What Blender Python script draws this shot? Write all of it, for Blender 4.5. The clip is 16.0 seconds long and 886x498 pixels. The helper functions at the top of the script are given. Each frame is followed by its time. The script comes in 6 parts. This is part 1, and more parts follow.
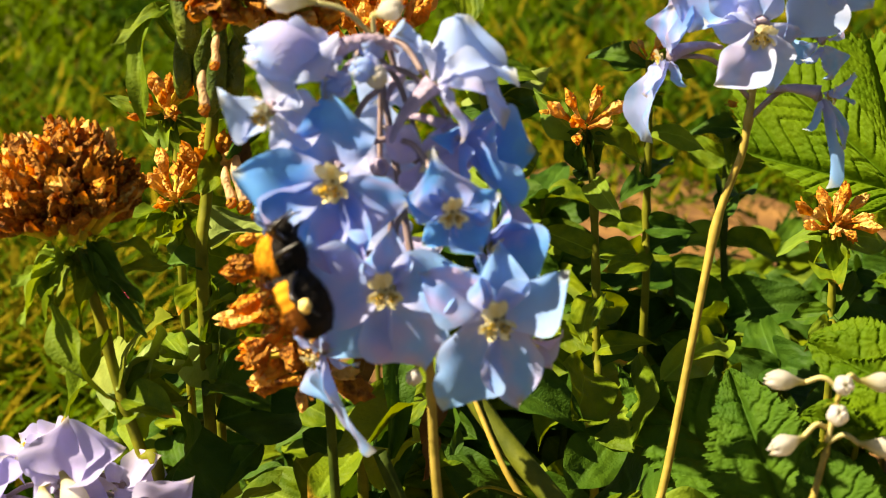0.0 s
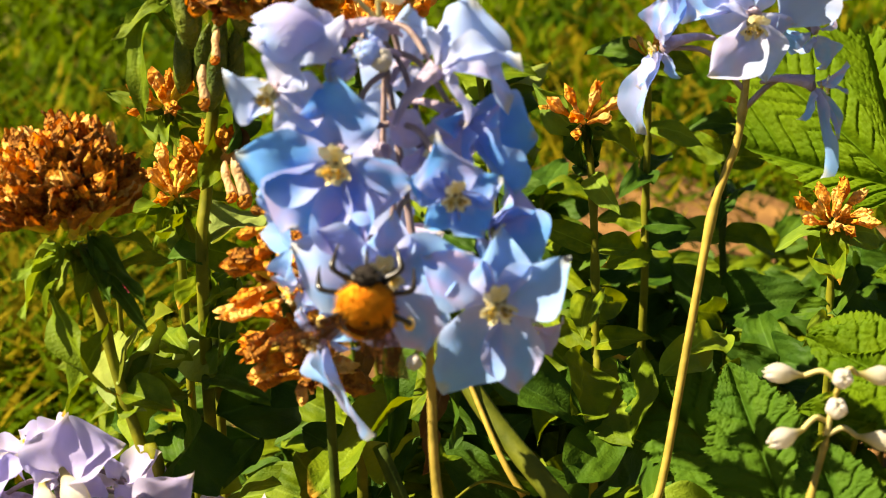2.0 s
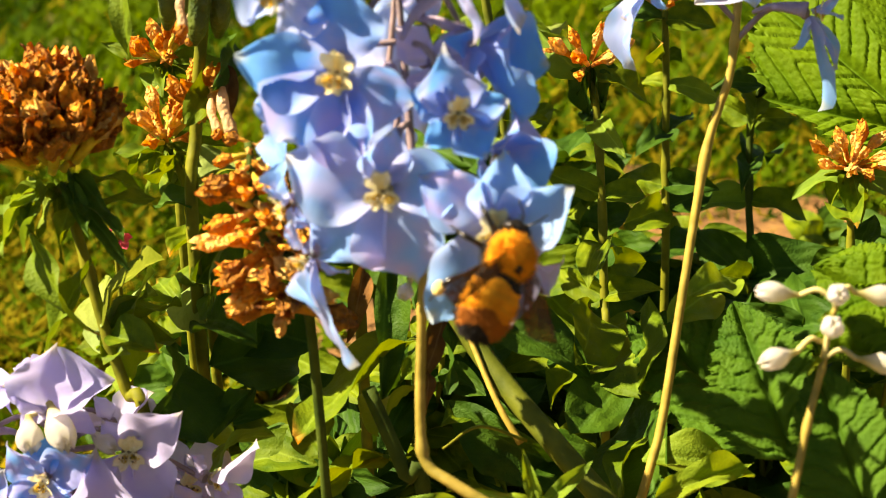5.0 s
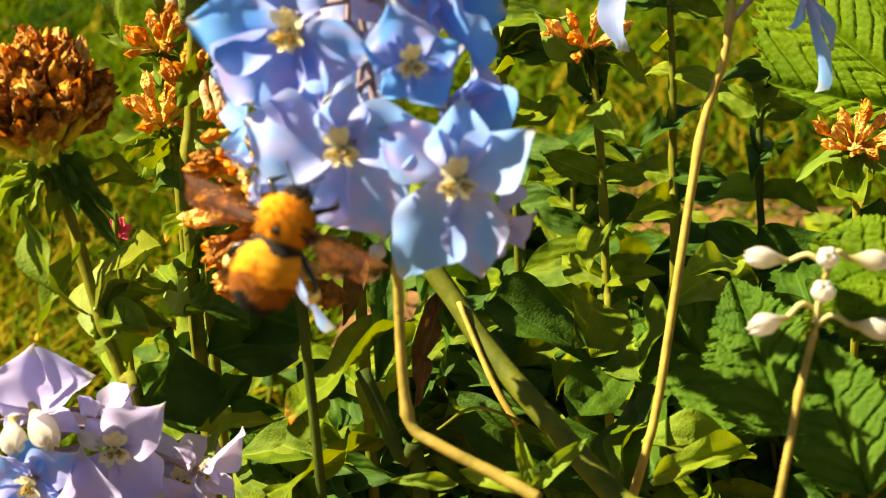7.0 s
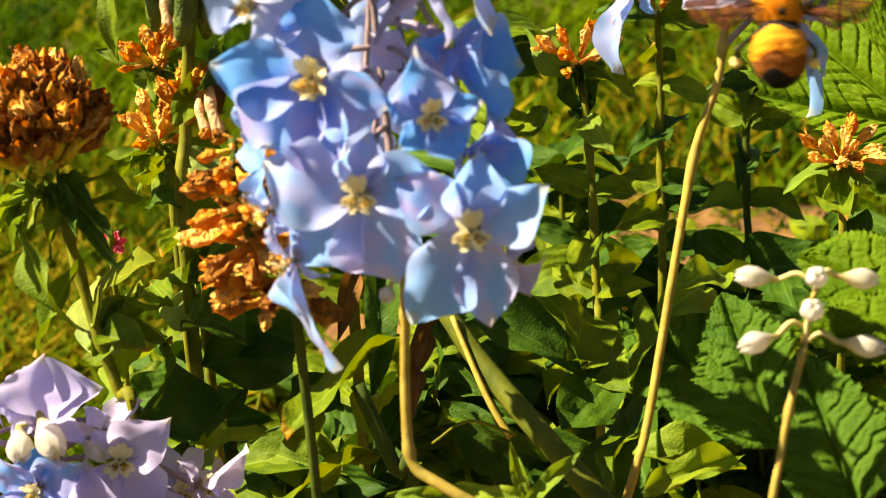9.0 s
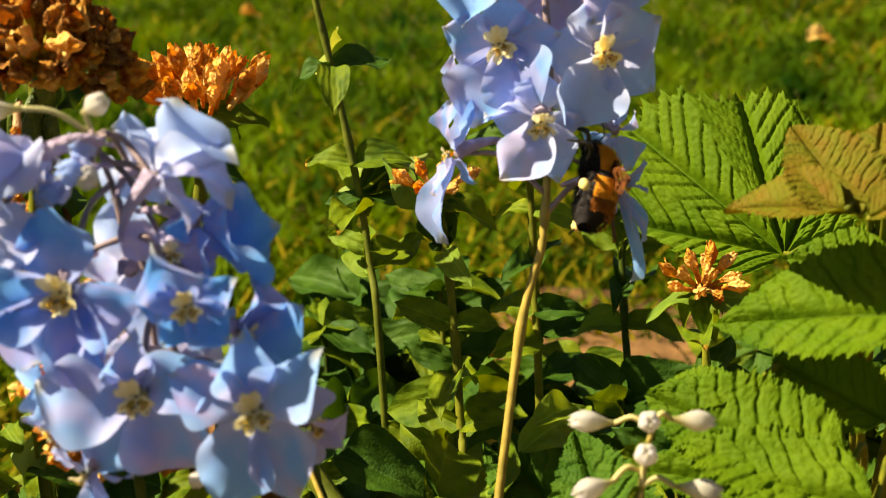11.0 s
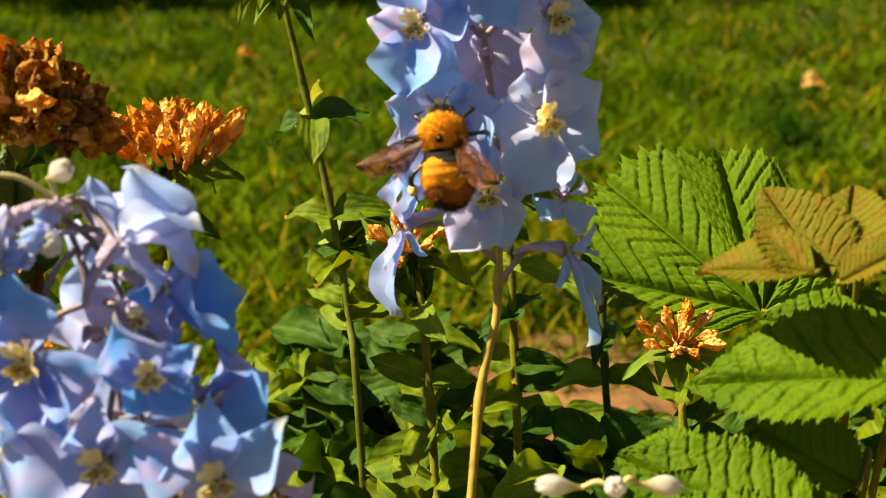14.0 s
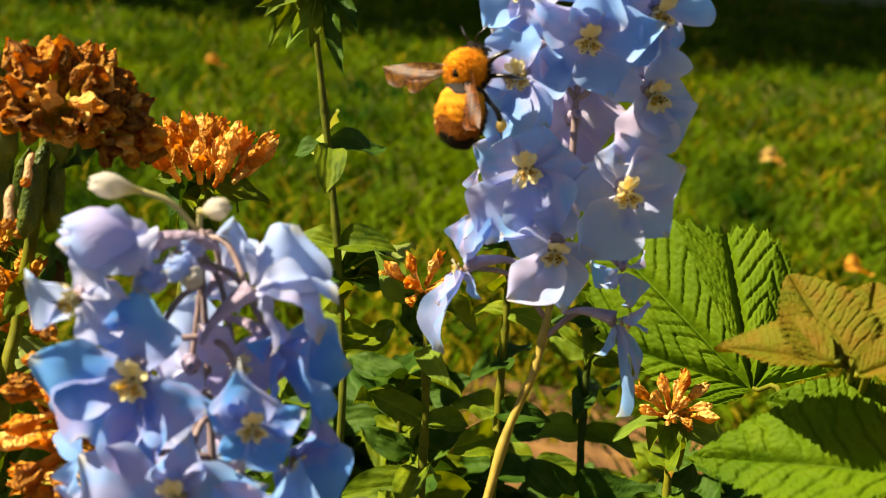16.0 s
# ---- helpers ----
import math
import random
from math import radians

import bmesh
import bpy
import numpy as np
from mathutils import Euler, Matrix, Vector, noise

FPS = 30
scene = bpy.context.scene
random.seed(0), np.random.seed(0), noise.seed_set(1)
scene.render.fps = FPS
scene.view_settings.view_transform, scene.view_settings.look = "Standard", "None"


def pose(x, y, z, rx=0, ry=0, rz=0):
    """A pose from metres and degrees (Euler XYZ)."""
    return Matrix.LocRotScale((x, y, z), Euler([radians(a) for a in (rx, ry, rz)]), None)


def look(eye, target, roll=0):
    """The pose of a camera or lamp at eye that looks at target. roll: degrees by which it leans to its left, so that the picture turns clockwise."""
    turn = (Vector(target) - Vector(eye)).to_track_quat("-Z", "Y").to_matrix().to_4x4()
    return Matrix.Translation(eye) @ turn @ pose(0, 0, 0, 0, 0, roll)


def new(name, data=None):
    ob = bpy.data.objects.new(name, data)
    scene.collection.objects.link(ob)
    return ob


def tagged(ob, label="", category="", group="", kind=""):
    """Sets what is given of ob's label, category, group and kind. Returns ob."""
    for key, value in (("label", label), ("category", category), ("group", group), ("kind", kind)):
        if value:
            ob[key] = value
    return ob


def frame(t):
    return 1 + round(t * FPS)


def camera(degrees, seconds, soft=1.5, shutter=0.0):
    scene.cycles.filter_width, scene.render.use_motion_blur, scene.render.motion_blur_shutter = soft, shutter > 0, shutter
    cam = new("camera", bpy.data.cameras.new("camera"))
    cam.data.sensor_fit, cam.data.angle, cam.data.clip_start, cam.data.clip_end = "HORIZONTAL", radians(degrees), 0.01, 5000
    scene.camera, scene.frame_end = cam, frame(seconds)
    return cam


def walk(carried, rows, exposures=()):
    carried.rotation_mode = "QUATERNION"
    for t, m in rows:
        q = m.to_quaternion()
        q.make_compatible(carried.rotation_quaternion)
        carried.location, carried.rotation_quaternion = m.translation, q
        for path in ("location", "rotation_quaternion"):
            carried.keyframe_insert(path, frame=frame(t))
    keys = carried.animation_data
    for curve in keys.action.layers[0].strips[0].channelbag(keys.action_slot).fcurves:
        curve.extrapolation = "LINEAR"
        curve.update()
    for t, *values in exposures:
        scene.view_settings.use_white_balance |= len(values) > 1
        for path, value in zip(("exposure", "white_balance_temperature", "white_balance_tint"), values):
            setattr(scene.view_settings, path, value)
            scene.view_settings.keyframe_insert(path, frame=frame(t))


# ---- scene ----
cam = camera(32.0, 16.0, 0.6, 0.2)
cam.data.dof.use_dof, cam.data.dof.focus_distance, cam.data.dof.aperture_fstop = True, 0.45, 24.0
PATH = [
    (0, (0, 0, 0.45), (0.0001, 0.9131, 0.0424), 0.01),
    (0.5, (-0.0004, 0.0011, 0.4488), (-0.0005, 0.9139, 0.0403), -0.06),
    (1, (-0.0013, 0.001, 0.4495), (0.0006, 0.9135, 0.0403), 0.14),
    (1.5, (-0.0002, 0.0001, 0.449), (0.0014, 0.913, 0.0408), 0.35),
    (2, (-0.0003, -0.0013, 0.4491), (0.0008, 0.9117, 0.0413), 0.04),
    (2.5, (-0.0004, 0.0004, 0.4453), (0.0021, 0.9141, 0.039), -0.04),
    (3, (-0.0001, 0.0036, 0.4406), (0.0016, 0.9123, 0.0233), 0.05),
    (3.5, (0.0001, 0.0041, 0.4393), (0.0013, 0.9107, 0.0174), 0.21),
    (6, (0.0331, -0.0008, 0.4054), (-0.0451, 0.9299, 0.048), -2.72),
    (6.5, (0.033, -0.0002, 0.4042), (-0.0445, 0.9305, 0.0467), -2.82),
    (7, (0.0334, -0.0002, 0.4038), (-0.044, 0.9299, 0.0448), -2.71),
    (7.5, (0.0304, -0.0007, 0.4058), (-0.0389, 0.9283, 0.0422), -2.29),
    (8, (0.0278, -0.0018, 0.4071), (-0.0356, 0.9275, 0.0434), -2.35),
    (8.5, (0.029, -0.0023, 0.4094), (-0.0371, 0.926, 0.0434), -2.67),
    (9, (0.0313, -0.0029, 0.4113), (-0.0353, 0.926, 0.047), -2.74),
    (9.5, (0.0414, 0.0024, 0.4138), (-0.0074, 0.9361, 0.0589), -2.79),
    (10, (0.0482, 0.0068, 0.4139), (0.0113, 0.9453, 0.0705), -2.36),
    (12.5, (0.0633, 0.0034, 0.4258), (0.0303, 0.967, 0.1602), -5.02),
    (13, (0.0663, 0.0049, 0.4257), (0.0212, 0.967, 0.1569), -5.43),
    (13.5, (0.0628, 0.0056, 0.4255), (0.0223, 0.9665, 0.1519), -4.20),
    (14, (0.0618, 0.0084, 0.4219), (0.0345, 0.9675, 0.14), -2.52),
    (14.5, (0.0561, 0.0074, 0.422), (0.0421, 0.9669, 0.1409), -0.82),
    (15, (0.0508, 0.0068, 0.4247), (0.0445, 0.9696, 0.1547), 0.74),
    (15.5, (0.0449, 0.0051, 0.426), (0.0509, 0.9684, 0.1578), 2.56),
    (16, (0.0383, 0.0033, 0.4267), (0.0557, 0.9682, 0.1646), 4.90),
]
walk(cam, [(t, look(eye, target, roll)) for t, eye, target, roll in PATH], [(0.0, 1.29, 7300, 11), (3.5, 1.53, 7350, 12), (6.0, 1.62, 7350, 12), (9.0, 1.55, 7300, 12), (10.2, 1.32, 7200, 11), (12.4, 1.04, 7100, 11), (13.6, 1.18, 7200, 11), (16.0, 1.14, 7200, 11)])

# ---- light ----
SUN = Vector((-0.69, -0.06, 0.72)).normalized()
world = bpy.data.worlds.new("sky")
world.use_nodes = True
scene.world = world
sky = world.node_tree.nodes.new("ShaderNodeTexSky")
sky.sky_type, sky.sun_disc = "NISHITA", False
sky.sun_elevation, sky.sun_rotation = math.asin(SUN.z), math.atan2(SUN.x, SUN.y)
world.node_tree.links.new(sky.outputs[0], world.node_tree.nodes["Background"].inputs[0])
world.node_tree.nodes["Background"].inputs[1].default_value = 0.030
lamp = bpy.data.lights.new("sun", "SUN")
lamp.energy, lamp.angle, lamp.color = 6.0, radians(0.53), (1.0, 0.90, 0.70)
new("sun", lamp).matrix_world = look(SUN * 20, (0, 0, 0))


# ---- materials ----
def ramp(nt, stops, fac):
    n = nt.nodes.new("ShaderNodeValToRGB")
    el = n.color_ramp.elements
    while len(el) < len(stops):
        el.new(0.5)
    for e, (p, c) in zip(el, stops):
        e.position, e.color = p, (*c, 1)
    nt.links.new(fac, n.inputs[0])
    return n.outputs[0]


def tex(nt, kind, scale, detail=3.0, coord="Object"):
    c = nt.nodes.new("ShaderNodeTexCoord")
    n = nt.nodes.new(kind)
    n.inputs["Scale"].default_value = scale
    if "Detail" in n.inputs:
        n.inputs["Detail"].default_value = detail
    nt.links.new(c.outputs[coord], n.inputs["Vector"])
    return n


def mixc(nt, a, b, fac, mode="MIX"):
    n = nt.nodes.new("ShaderNodeMix")
    n.data_type, n.blend_type = "RGBA", mode
    for s, v in ((n.inputs[6], a), (n.inputs[7], b), (n.inputs[0], fac)):
        if isinstance(v, (int, float)):
            s.default_value = v
        elif isinstance(v, tuple):
            s.default_value = (*v, 1)
        else:
            nt.links.new(v, s)
    return n.outputs[2]


def rnd(nt, per_island=False):
    if per_island:
        return nt.nodes.new("ShaderNodeNewGeometry").outputs["Random Per Island"]
    return nt.nodes.new("ShaderNodeObjectInfo").outputs["Random"]


def maprange(nt, v, a, b, c, d):
    n = nt.nodes.new("ShaderNodeMapRange")
    for k, x in zip((1, 2, 3, 4), (a, b, c, d)):
        n.inputs[k].default_value = x
    nt.links.new(v, n.inputs[0])
    return n.outputs[0]


def material(name, rough=0.6, spec=0.3):
    m = bpy.data.materials.new(name)
    m.use_nodes = True
    p = m.node_tree.nodes["Principled BSDF"]
    p.inputs["Roughness"].default_value = rough
    p.inputs["Specular IOR Level"].default_value = spec
    return m, m.node_tree, p


def bump(nt, p, height, strength, dist):
    b = nt.nodes.new("ShaderNodeBump")
    b.inputs["Strength"].default_value, b.inputs["Distance"].default_value = strength, dist
    nt.links.new(height, b.inputs["Height"])
    nt.links.new(b.outputs[0], p.inputs["Normal"])


def thin(m, nt, p, colour, share, tint=(1, 1, 1)):
    """Light passes through a thin petal or leaf."""
    t = nt.nodes.new("ShaderNodeBsdfTranslucent")
    mix = nt.nodes.new("ShaderNodeMixShader")
    mix.inputs[0].default_value = share
    nt.links.new(mixc(nt, colour, tint, 1.0, "MULTIPLY"), t.inputs[0])
    out = nt.nodes["Material Output"]
    nt.links.new(p.outputs[0], mix.inputs[1])
    nt.links.new(t.outputs[0], mix.inputs[2])
    nt.links.new(mix.outputs[0], out.inputs[0])


def axis_of(nt, k, coord="Object"):
    c = nt.nodes.new("ShaderNodeTexCoord")
    s = nt.nodes.new("ShaderNodeSeparateXYZ")
    nt.links.new(c.outputs[coord], s.inputs[0])
    return s.outputs[k]


def leaf_material(name, deep, bright, tip=None, rough=0.58, share=0.35, hair=0.0):
    m, nt, p = material(name, rough, 0.15)
    n = tex(nt, "ShaderNodeTexNoise", 3.2)
    c = ramp(nt, [(0.3, deep), (0.72, bright)], n.outputs[0])
    c = mixc(nt, c, mixc(nt, c, (1.5, 1.25, 0.7), 1.0, "MULTIPLY"), rnd(nt))
    fine = tex(nt, "ShaderNodeTexNoise", 42.0, 4.0)
    c = mixc(nt, c, (0.78, 0.82, 0.72), maprange(nt, fine.outputs[0], 0.4, 0.7, 0.0, 0.5), "MULTIPLY")
    x = nt.nodes.new("ShaderNodeMath")
    x.operation = "ABSOLUTE"
    nt.links.new(axis_of(nt, 0), x.inputs[0])
    rib = maprange(nt, x.outputs[0], 0.003, 0.014, 0.2, 0.0)
    c = mixc(nt, c, tuple(min(1, v * 2.2 + 0.03) for v in bright), rib)
    if tip:
        edge = nt.nodes.new("ShaderNodeMath")
        edge.operation = "ADD"
        nt.links.new(axis_of(nt, 1), edge.inputs[0])
        nt.links.new(maprange(nt, n.outputs[0], 0.2, 0.8, -0.15, 0.15), edge.inputs[1])
        c = mixc(nt, c, tip, maprange(nt, edge.outputs[0], 0.86, 0.97, 0.0, 1.0))
    spots = tex(nt, "ShaderNodeTexVoronoi", 9.0)
    c = mixc(nt, c, (0.16, 0.09, 0.02), maprange(nt, spots.outputs[0], 0.06, 0.11, 0.55, 0.0))
    nt.links.new(c, p.inputs["Base Color"])
    v = nt.nodes.new("ShaderNodeTexWave")
    v.inputs["Scale"].default_value, v.inputs["Distortion"].default_value = 3.0, 5.0
    co = nt.nodes.new("ShaderNodeTexCoord")
    nt.links.new(co.outputs["Object"], v.inputs["Vector"])
    bump(nt, p, mixc(nt, v.outputs[0], fine.outputs[0], 0.6), 0.22, 0.02)
    thin(m, nt, p, c, share, (1.5, 1.25, 0.5))
    return m


GREEN = leaf_material("green_leaf", (0.042, 0.094, 0.003), (0.150, 0.215, 0.007), share=0.30)
GREEN_TIP = leaf_material("green_leaf_with_dry_tip", (0.055, 0.115, 0.004), (0.155, 0.225, 0.010), share=0.30, tip=(0.50, 0.24, 0.03))
# Low leaf tone; its colour also stands in for leaves in shade.
DARK = leaf_material("dark_green_leaf", (0.017, 0.056, 0.004), (0.045, 0.105, 0.008), share=0.2)
PALE = leaf_material("pale_young_leaf", (0.10, 0.19, 0.02), (0.17, 0.27, 0.03), share=0.4)
GREY_LEAF = leaf_material("downy_grey_green_leaf", (0.15, 0.22, 0.05), (0.26, 0.34, 0.10), rough=0.7)
DRYLEAF = leaf_material("withered_brown_leaf", (0.07, 0.035, 0.012), (0.16, 0.085, 0.03), tip=(0.45, 0.2, 0.04), rough=0.7, share=0.15)


def serrate_material(name, deep, bright, young=None):
    m, nt, p = material(name, 0.65, 0.08)
    n = tex(nt, "ShaderNodeTexNoise", 4.0)
    c = ramp(nt, [(0.3, deep), (0.75, bright)], n.outputs[0])
    fine = tex(nt, "ShaderNodeTexNoise", 60.0, 4.0)
    c = mixc(nt, c, (0.72, 0.78, 0.6), maprange(nt, fine.outputs[0], 0.4, 0.65, 0.0, 0.35), "MULTIPLY")
    # Paler where the blade stands higher than its sunken veins.
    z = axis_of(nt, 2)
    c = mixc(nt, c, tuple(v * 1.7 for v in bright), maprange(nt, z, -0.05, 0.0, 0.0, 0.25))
    if young:
        c = mixc(nt, c, young, maprange(nt, n.outputs[0], 0.35, 0.7, 0.2, 0.85))
    nt.links.new(c, p.inputs["Base Color"])
    cells = tex(nt, "ShaderNodeTexVoronoi", 26.0)
    bump(nt, p, mixc(nt, cells.outputs[0], fine.outputs[0], 0.12), 0.12, -0.02)
    thin(m, nt, p, c, 0.28, (1.5, 1.3, 0.5))
    return m


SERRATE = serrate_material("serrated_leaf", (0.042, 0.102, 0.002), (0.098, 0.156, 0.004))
# Deeper green leaf, darkened further to stand in for deep shade.
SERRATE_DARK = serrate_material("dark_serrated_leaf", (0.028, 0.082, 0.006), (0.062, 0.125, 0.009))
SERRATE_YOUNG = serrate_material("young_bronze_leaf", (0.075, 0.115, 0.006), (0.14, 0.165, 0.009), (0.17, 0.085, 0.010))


def petal_material(name, base, mid, tip, pinkish):
    m, nt, p = material(name, 0.6, 0.12)
    y = axis_of(nt, 1)
    n = tex(nt, "ShaderNodeTexNoise", 2.6)
    s = nt.nodes.new("ShaderNodeMath")
    s.operation = "ADD"
    nt.links.new(y, s.inputs[0])
    nt.links.new(maprange(nt, n.outputs[0], 0.25, 0.75, -0.3, 0.3), s.inputs[1])
    c = ramp(nt, [(0.1, base), (0.5, mid), (0.95, tip)], s.outputs[0])
    pk = tex(nt, "ShaderNodeTexNoise", 1.7, 1.0)
    r = rnd(nt)
    w = nt.nodes.new("ShaderNodeMath")
    w.operation = "MULTIPLY"
    nt.links.new(maprange(nt, pk.outputs[0], 0.45, 0.65, 0.0, 1.0), w.inputs[0])
    nt.links.new(maprange(nt, r, 0.25, 0.9, 0.0, 1.0), w.inputs[1])
    c = mixc(nt, c, pinkish, w.outputs[0])
    wv = nt.nodes.new("ShaderNodeTexWave")
    wv.bands_direction = "X"
    wv.inputs["Scale"].default_value, wv.inputs["Distortion"].default_value = 13.0, 2.5
    co = nt.nodes.new("ShaderNodeTexCoord")
    nt.links.new(co.outputs["Object"], wv.inputs["Vector"])
    c = mixc(nt, c, (0.93, 0.92, 0.97), maprange(nt, wv.outputs[0], 0.3, 0.9, 0.0, 0.4), "MULTIPLY")
    ax = nt.nodes.new("ShaderNodeMath")
    ax.operation = "ABSOLUTE"
    nt.links.new(axis_of(nt, 0), ax.inputs[0])
    spot = nt.nodes.new("ShaderNodeMath")
    spot.operation = "MULTIPLY"
    nt.links.new(maprange(nt, ax.outputs[0], 0.03, 0.09, 0.6, 0.0), spot.inputs[0])
    nt.links.new(maprange(nt, y, 0.84, 0.93, 0.0, 1.0), spot.inputs[1])
    c = mixc(nt, c, (0.70, 0.76, 0.94), maprange(nt, ax.outputs[0], 0.28, 0.48, 0.0, 0.25))
    c = mixc(nt, c, (0.56, 0.50, 0.30), spot.outputs[0])
    nt.links.new(c, p.inputs["Base Color"])
    p.inputs["Sheen Weight"].default_value = 0.05
    bump(nt, p, wv.outputs[0], 0.09, 0.02)
    thin(m, nt, p, c, 0.5)
    return m


PETAL = petal_material("sky_blue_petal", (0.36, 0.44, 0.82), (0.13, 0.37, 0.88), (0.15, 0.46, 0.92), (0.49, 0.44, 0.77))
PETAL_PALE = petal_material("pale_blue_petal", (0.49, 0.53, 0.86), (0.26, 0.47, 0.90), (0.27, 0.54, 0.94), (0.60, 0.49, 0.77))
PETAL_LILAC = petal_material("lilac_petal", (0.62, 0.65, 0.88), (0.44, 0.56, 0.90), (0.41, 0.58, 0.94), (0.65, 0.57, 0.82))
PETAL_MAUVE = petal_material("mauve_petal", (0.62, 0.58, 0.80), (0.52, 0.47, 0.81), (0.50, 0.48, 0.83), (0.66, 0.56, 0.75))
BUD_WHITE = petal_material("white_bud_petal", (0.50, 0.45, 0.18), (0.64, 0.60, 0.44), (0.72, 0.69, 0.68), (0.68, 0.64, 0.56))


def plain(name, a, b, scale, rough=0.6, share=0.0, tint=(1, 1, 1), bumped=0.3, spec=0.3, per_island=False):
    m, nt, p = material(name, rough, spec)
    n = tex(nt, "ShaderNodeTexNoise", scale, 4.0)
    c = ramp(nt, [(0.3, a), (0.7, b)], n.outputs[0])
    v = mixc(nt, c, (1.4, 1.3, 1.1), rnd(nt, per_island), "MULTIPLY")
    nt.links.new(v, p.inputs["Base Color"])
    if bumped:
        bump(nt, p, n.outputs[0], bumped, 0.3 / scale)
    if share:
        thin(m, nt, p, v, share, tint)
    return m


STEM = plain("green_stem", (0.065, 0.080, 0.005), (0.14, 0.145, 0.009), 160, 0.65, spec=0.15)
STEM_DARK = plain("dark_green_stem", (0.022, 0.040, 0.005), (0.05, 0.075, 0.009), 160, 0.7, spec=0.12)
STEM_OLIVE = plain("olive_stalk", (0.055, 0.072, 0.006), (0.115, 0.13, 0.010), 160, 0.65, spec=0.15)
STEM_TAN = plain("straw_coloured_stem", (0.20, 0.16, 0.025), (0.36, 0.26, 0.05), 220, 0.5)
STEM_MAUVE = plain("mauve_flower_stalk", (0.16, 0.12, 0.13), (0.26, 0.20, 0.22), 220, 0.5)
DRIED = plain("withered_orange_floret", (0.40, 0.125, 0.007), (0.92, 0.50, 0.05), 4, 0.8, 0.25, (1.4, 0.9, 0.4), 0.7)
DRIED_TIP = plain("crumpled_rust_tip", (0.20, 0.042, 0.003), (0.80, 0.37, 0.04), 4, 0.85, 0.15, (1.4, 0.8, 0.3), 0.9)
DRIED_PALE = plain("pale_dried_floret", (0.66, 0.38, 0.07), (0.85, 0.60, 0.20), 5, 0.8, 0.25, (1.3, 1.0, 0.6), 0.6)
CALYX = plain("yellow_green_calyx", (0.30, 0.27, 0.02), (0.62, 0.48, 0.05), 4, 0.6, 0.25, (1.3, 1.1, 0.4))
WITHERED = plain("withered_white_petal", (0.40, 0.25, 0.12), (0.64, 0.46, 0.28), 5, 0.7, 0.3)
CREAM = plain("cream_eye_petal", (0.80, 0.72, 0.36), (0.90, 0.85, 0.58), 6, 0.6, 0.35)
YELLOW = plain("yellow_tuft", (0.66, 0.44, 0.03), (0.82, 0.62, 0.08), 9, 0.8, 0.25)
THROAT = plain("olive_brown_throat", (0.12, 0.08, 0.06), (0.26, 0.19, 0.14), 6, 0.8)
SHADED_THROAT = plain("pale_olive_shaded_throat", (0.20, 0.15, 0.08), (0.42, 0.35, 0.18), 6, 0.8)
ANTHER = plain("dark_anther", (0.03, 0.02, 0.02), (0.07, 0.05, 0.045), 9, 0.7)
BUD_STALK = plain("pale_green_bud_stalk", (0.34, 0.32, 0.12), (0.55, 0.50, 0.25), 5, 0.6, 0.2)
SPUR = plain("mauve_spur", (0.30, 0.25, 0.40), (0.45, 0.38, 0.55), 4, 0.55, 0.25)
PINK = plain("pink_petal", (0.62, 0.05, 0.12), (0.80, 0.16, 0.26), 4, 0.5, 0.4)
POD = plain("green_seed_pod", (0.028, 0.055, 0.006), (0.09, 0.12, 0.015), 5, 0.45)
SOIL = plain("dry_soil", (0.065, 0.032, 0.011), (0.17, 0.092, 0.030), 38, 0.95, bumped=1.0)
GRASS = plain("lawn_grass", (0.002, 0.028, 0.0004), (0.10, 0.165, 0.002), 8, 0.8, 0.4, (1.3, 1.2, 0.4), 0, 0.06, per_island=True)
GRASS_DRY = plain("dry_grass", (0.11, 0.10, 0.003), (0.23, 0.18, 0.009), 9, 0.9, 0.3, bumped=0, spec=0.06, per_island=True)
TURF = plain("turf", (0.025, 0.036, 0.002), (0.09, 0.085, 0.005), 6, 0.95, bumped=0.8)
# For the unseen crown that is added to shade the far lawn.
SHADE_LEAVES = plain("shade_tree_leaves", (0.02, 0.045, 0.008), (0.05, 0.09, 0.015), 4, 0.6, 0.25, per_island=True)
FUZZ = plain("orange_fur", (0.62, 0.24, 0.012), (0.80, 0.36, 0.02), 300, 0.9, 0.2, per_island=True, bumped=0)
FUZZ_DARK = plain("black_fur", (0.005, 0.004, 0.003), (0.016, 0.011, 0.008), 300, 0.8, per_island=True, bumped=0)
FUZZ_RUST = plain("rust_brown_fur", (0.20, 0.06, 0.008), (0.38, 0.13, 0.012), 300, 0.85, 0.15, per_island=True, bumped=0)
SHELL = plain("black_chitin", (0.006, 0.005, 0.004), (0.02, 0.016, 0.012), 900, 0.3, spec=0.5)
POLLEN = plain("pollen_load", (0.6, 0.42, 0.12), (0.78, 0.62, 0.25), 900, 0.9)


def wing_material():
    m, nt, p = material("smoky_wing", 0.5, 0.25)
    v = tex(nt, "ShaderNodeTexVoronoi", 420.0)
    v.feature = "DISTANCE_TO_EDGE"
    c = mixc(nt, (0.03, 0.010, 0.003), (0.18, 0.055, 0.010), maprange(nt, v.outputs[0], 0.0, 0.12, 0.0, 1.0))
    nt.links.new(c, p.inputs["Base Color"])
    t = nt.nodes.new("ShaderNodeBsdfTransparent")
    mix = nt.nodes.new("ShaderNodeMixShader")
    nt.links.new(maprange(nt, v.outputs[0], 0.0, 0.08, 0.05, 0.30), mix.inputs[0])
    nt.links.new(p.outputs[0], mix.inputs[1])
    nt.links.new(t.outputs[0], mix.inputs[2])
    nt.links.new(mix.outputs[0], nt.nodes["Material Output"].inputs[0])
    return m


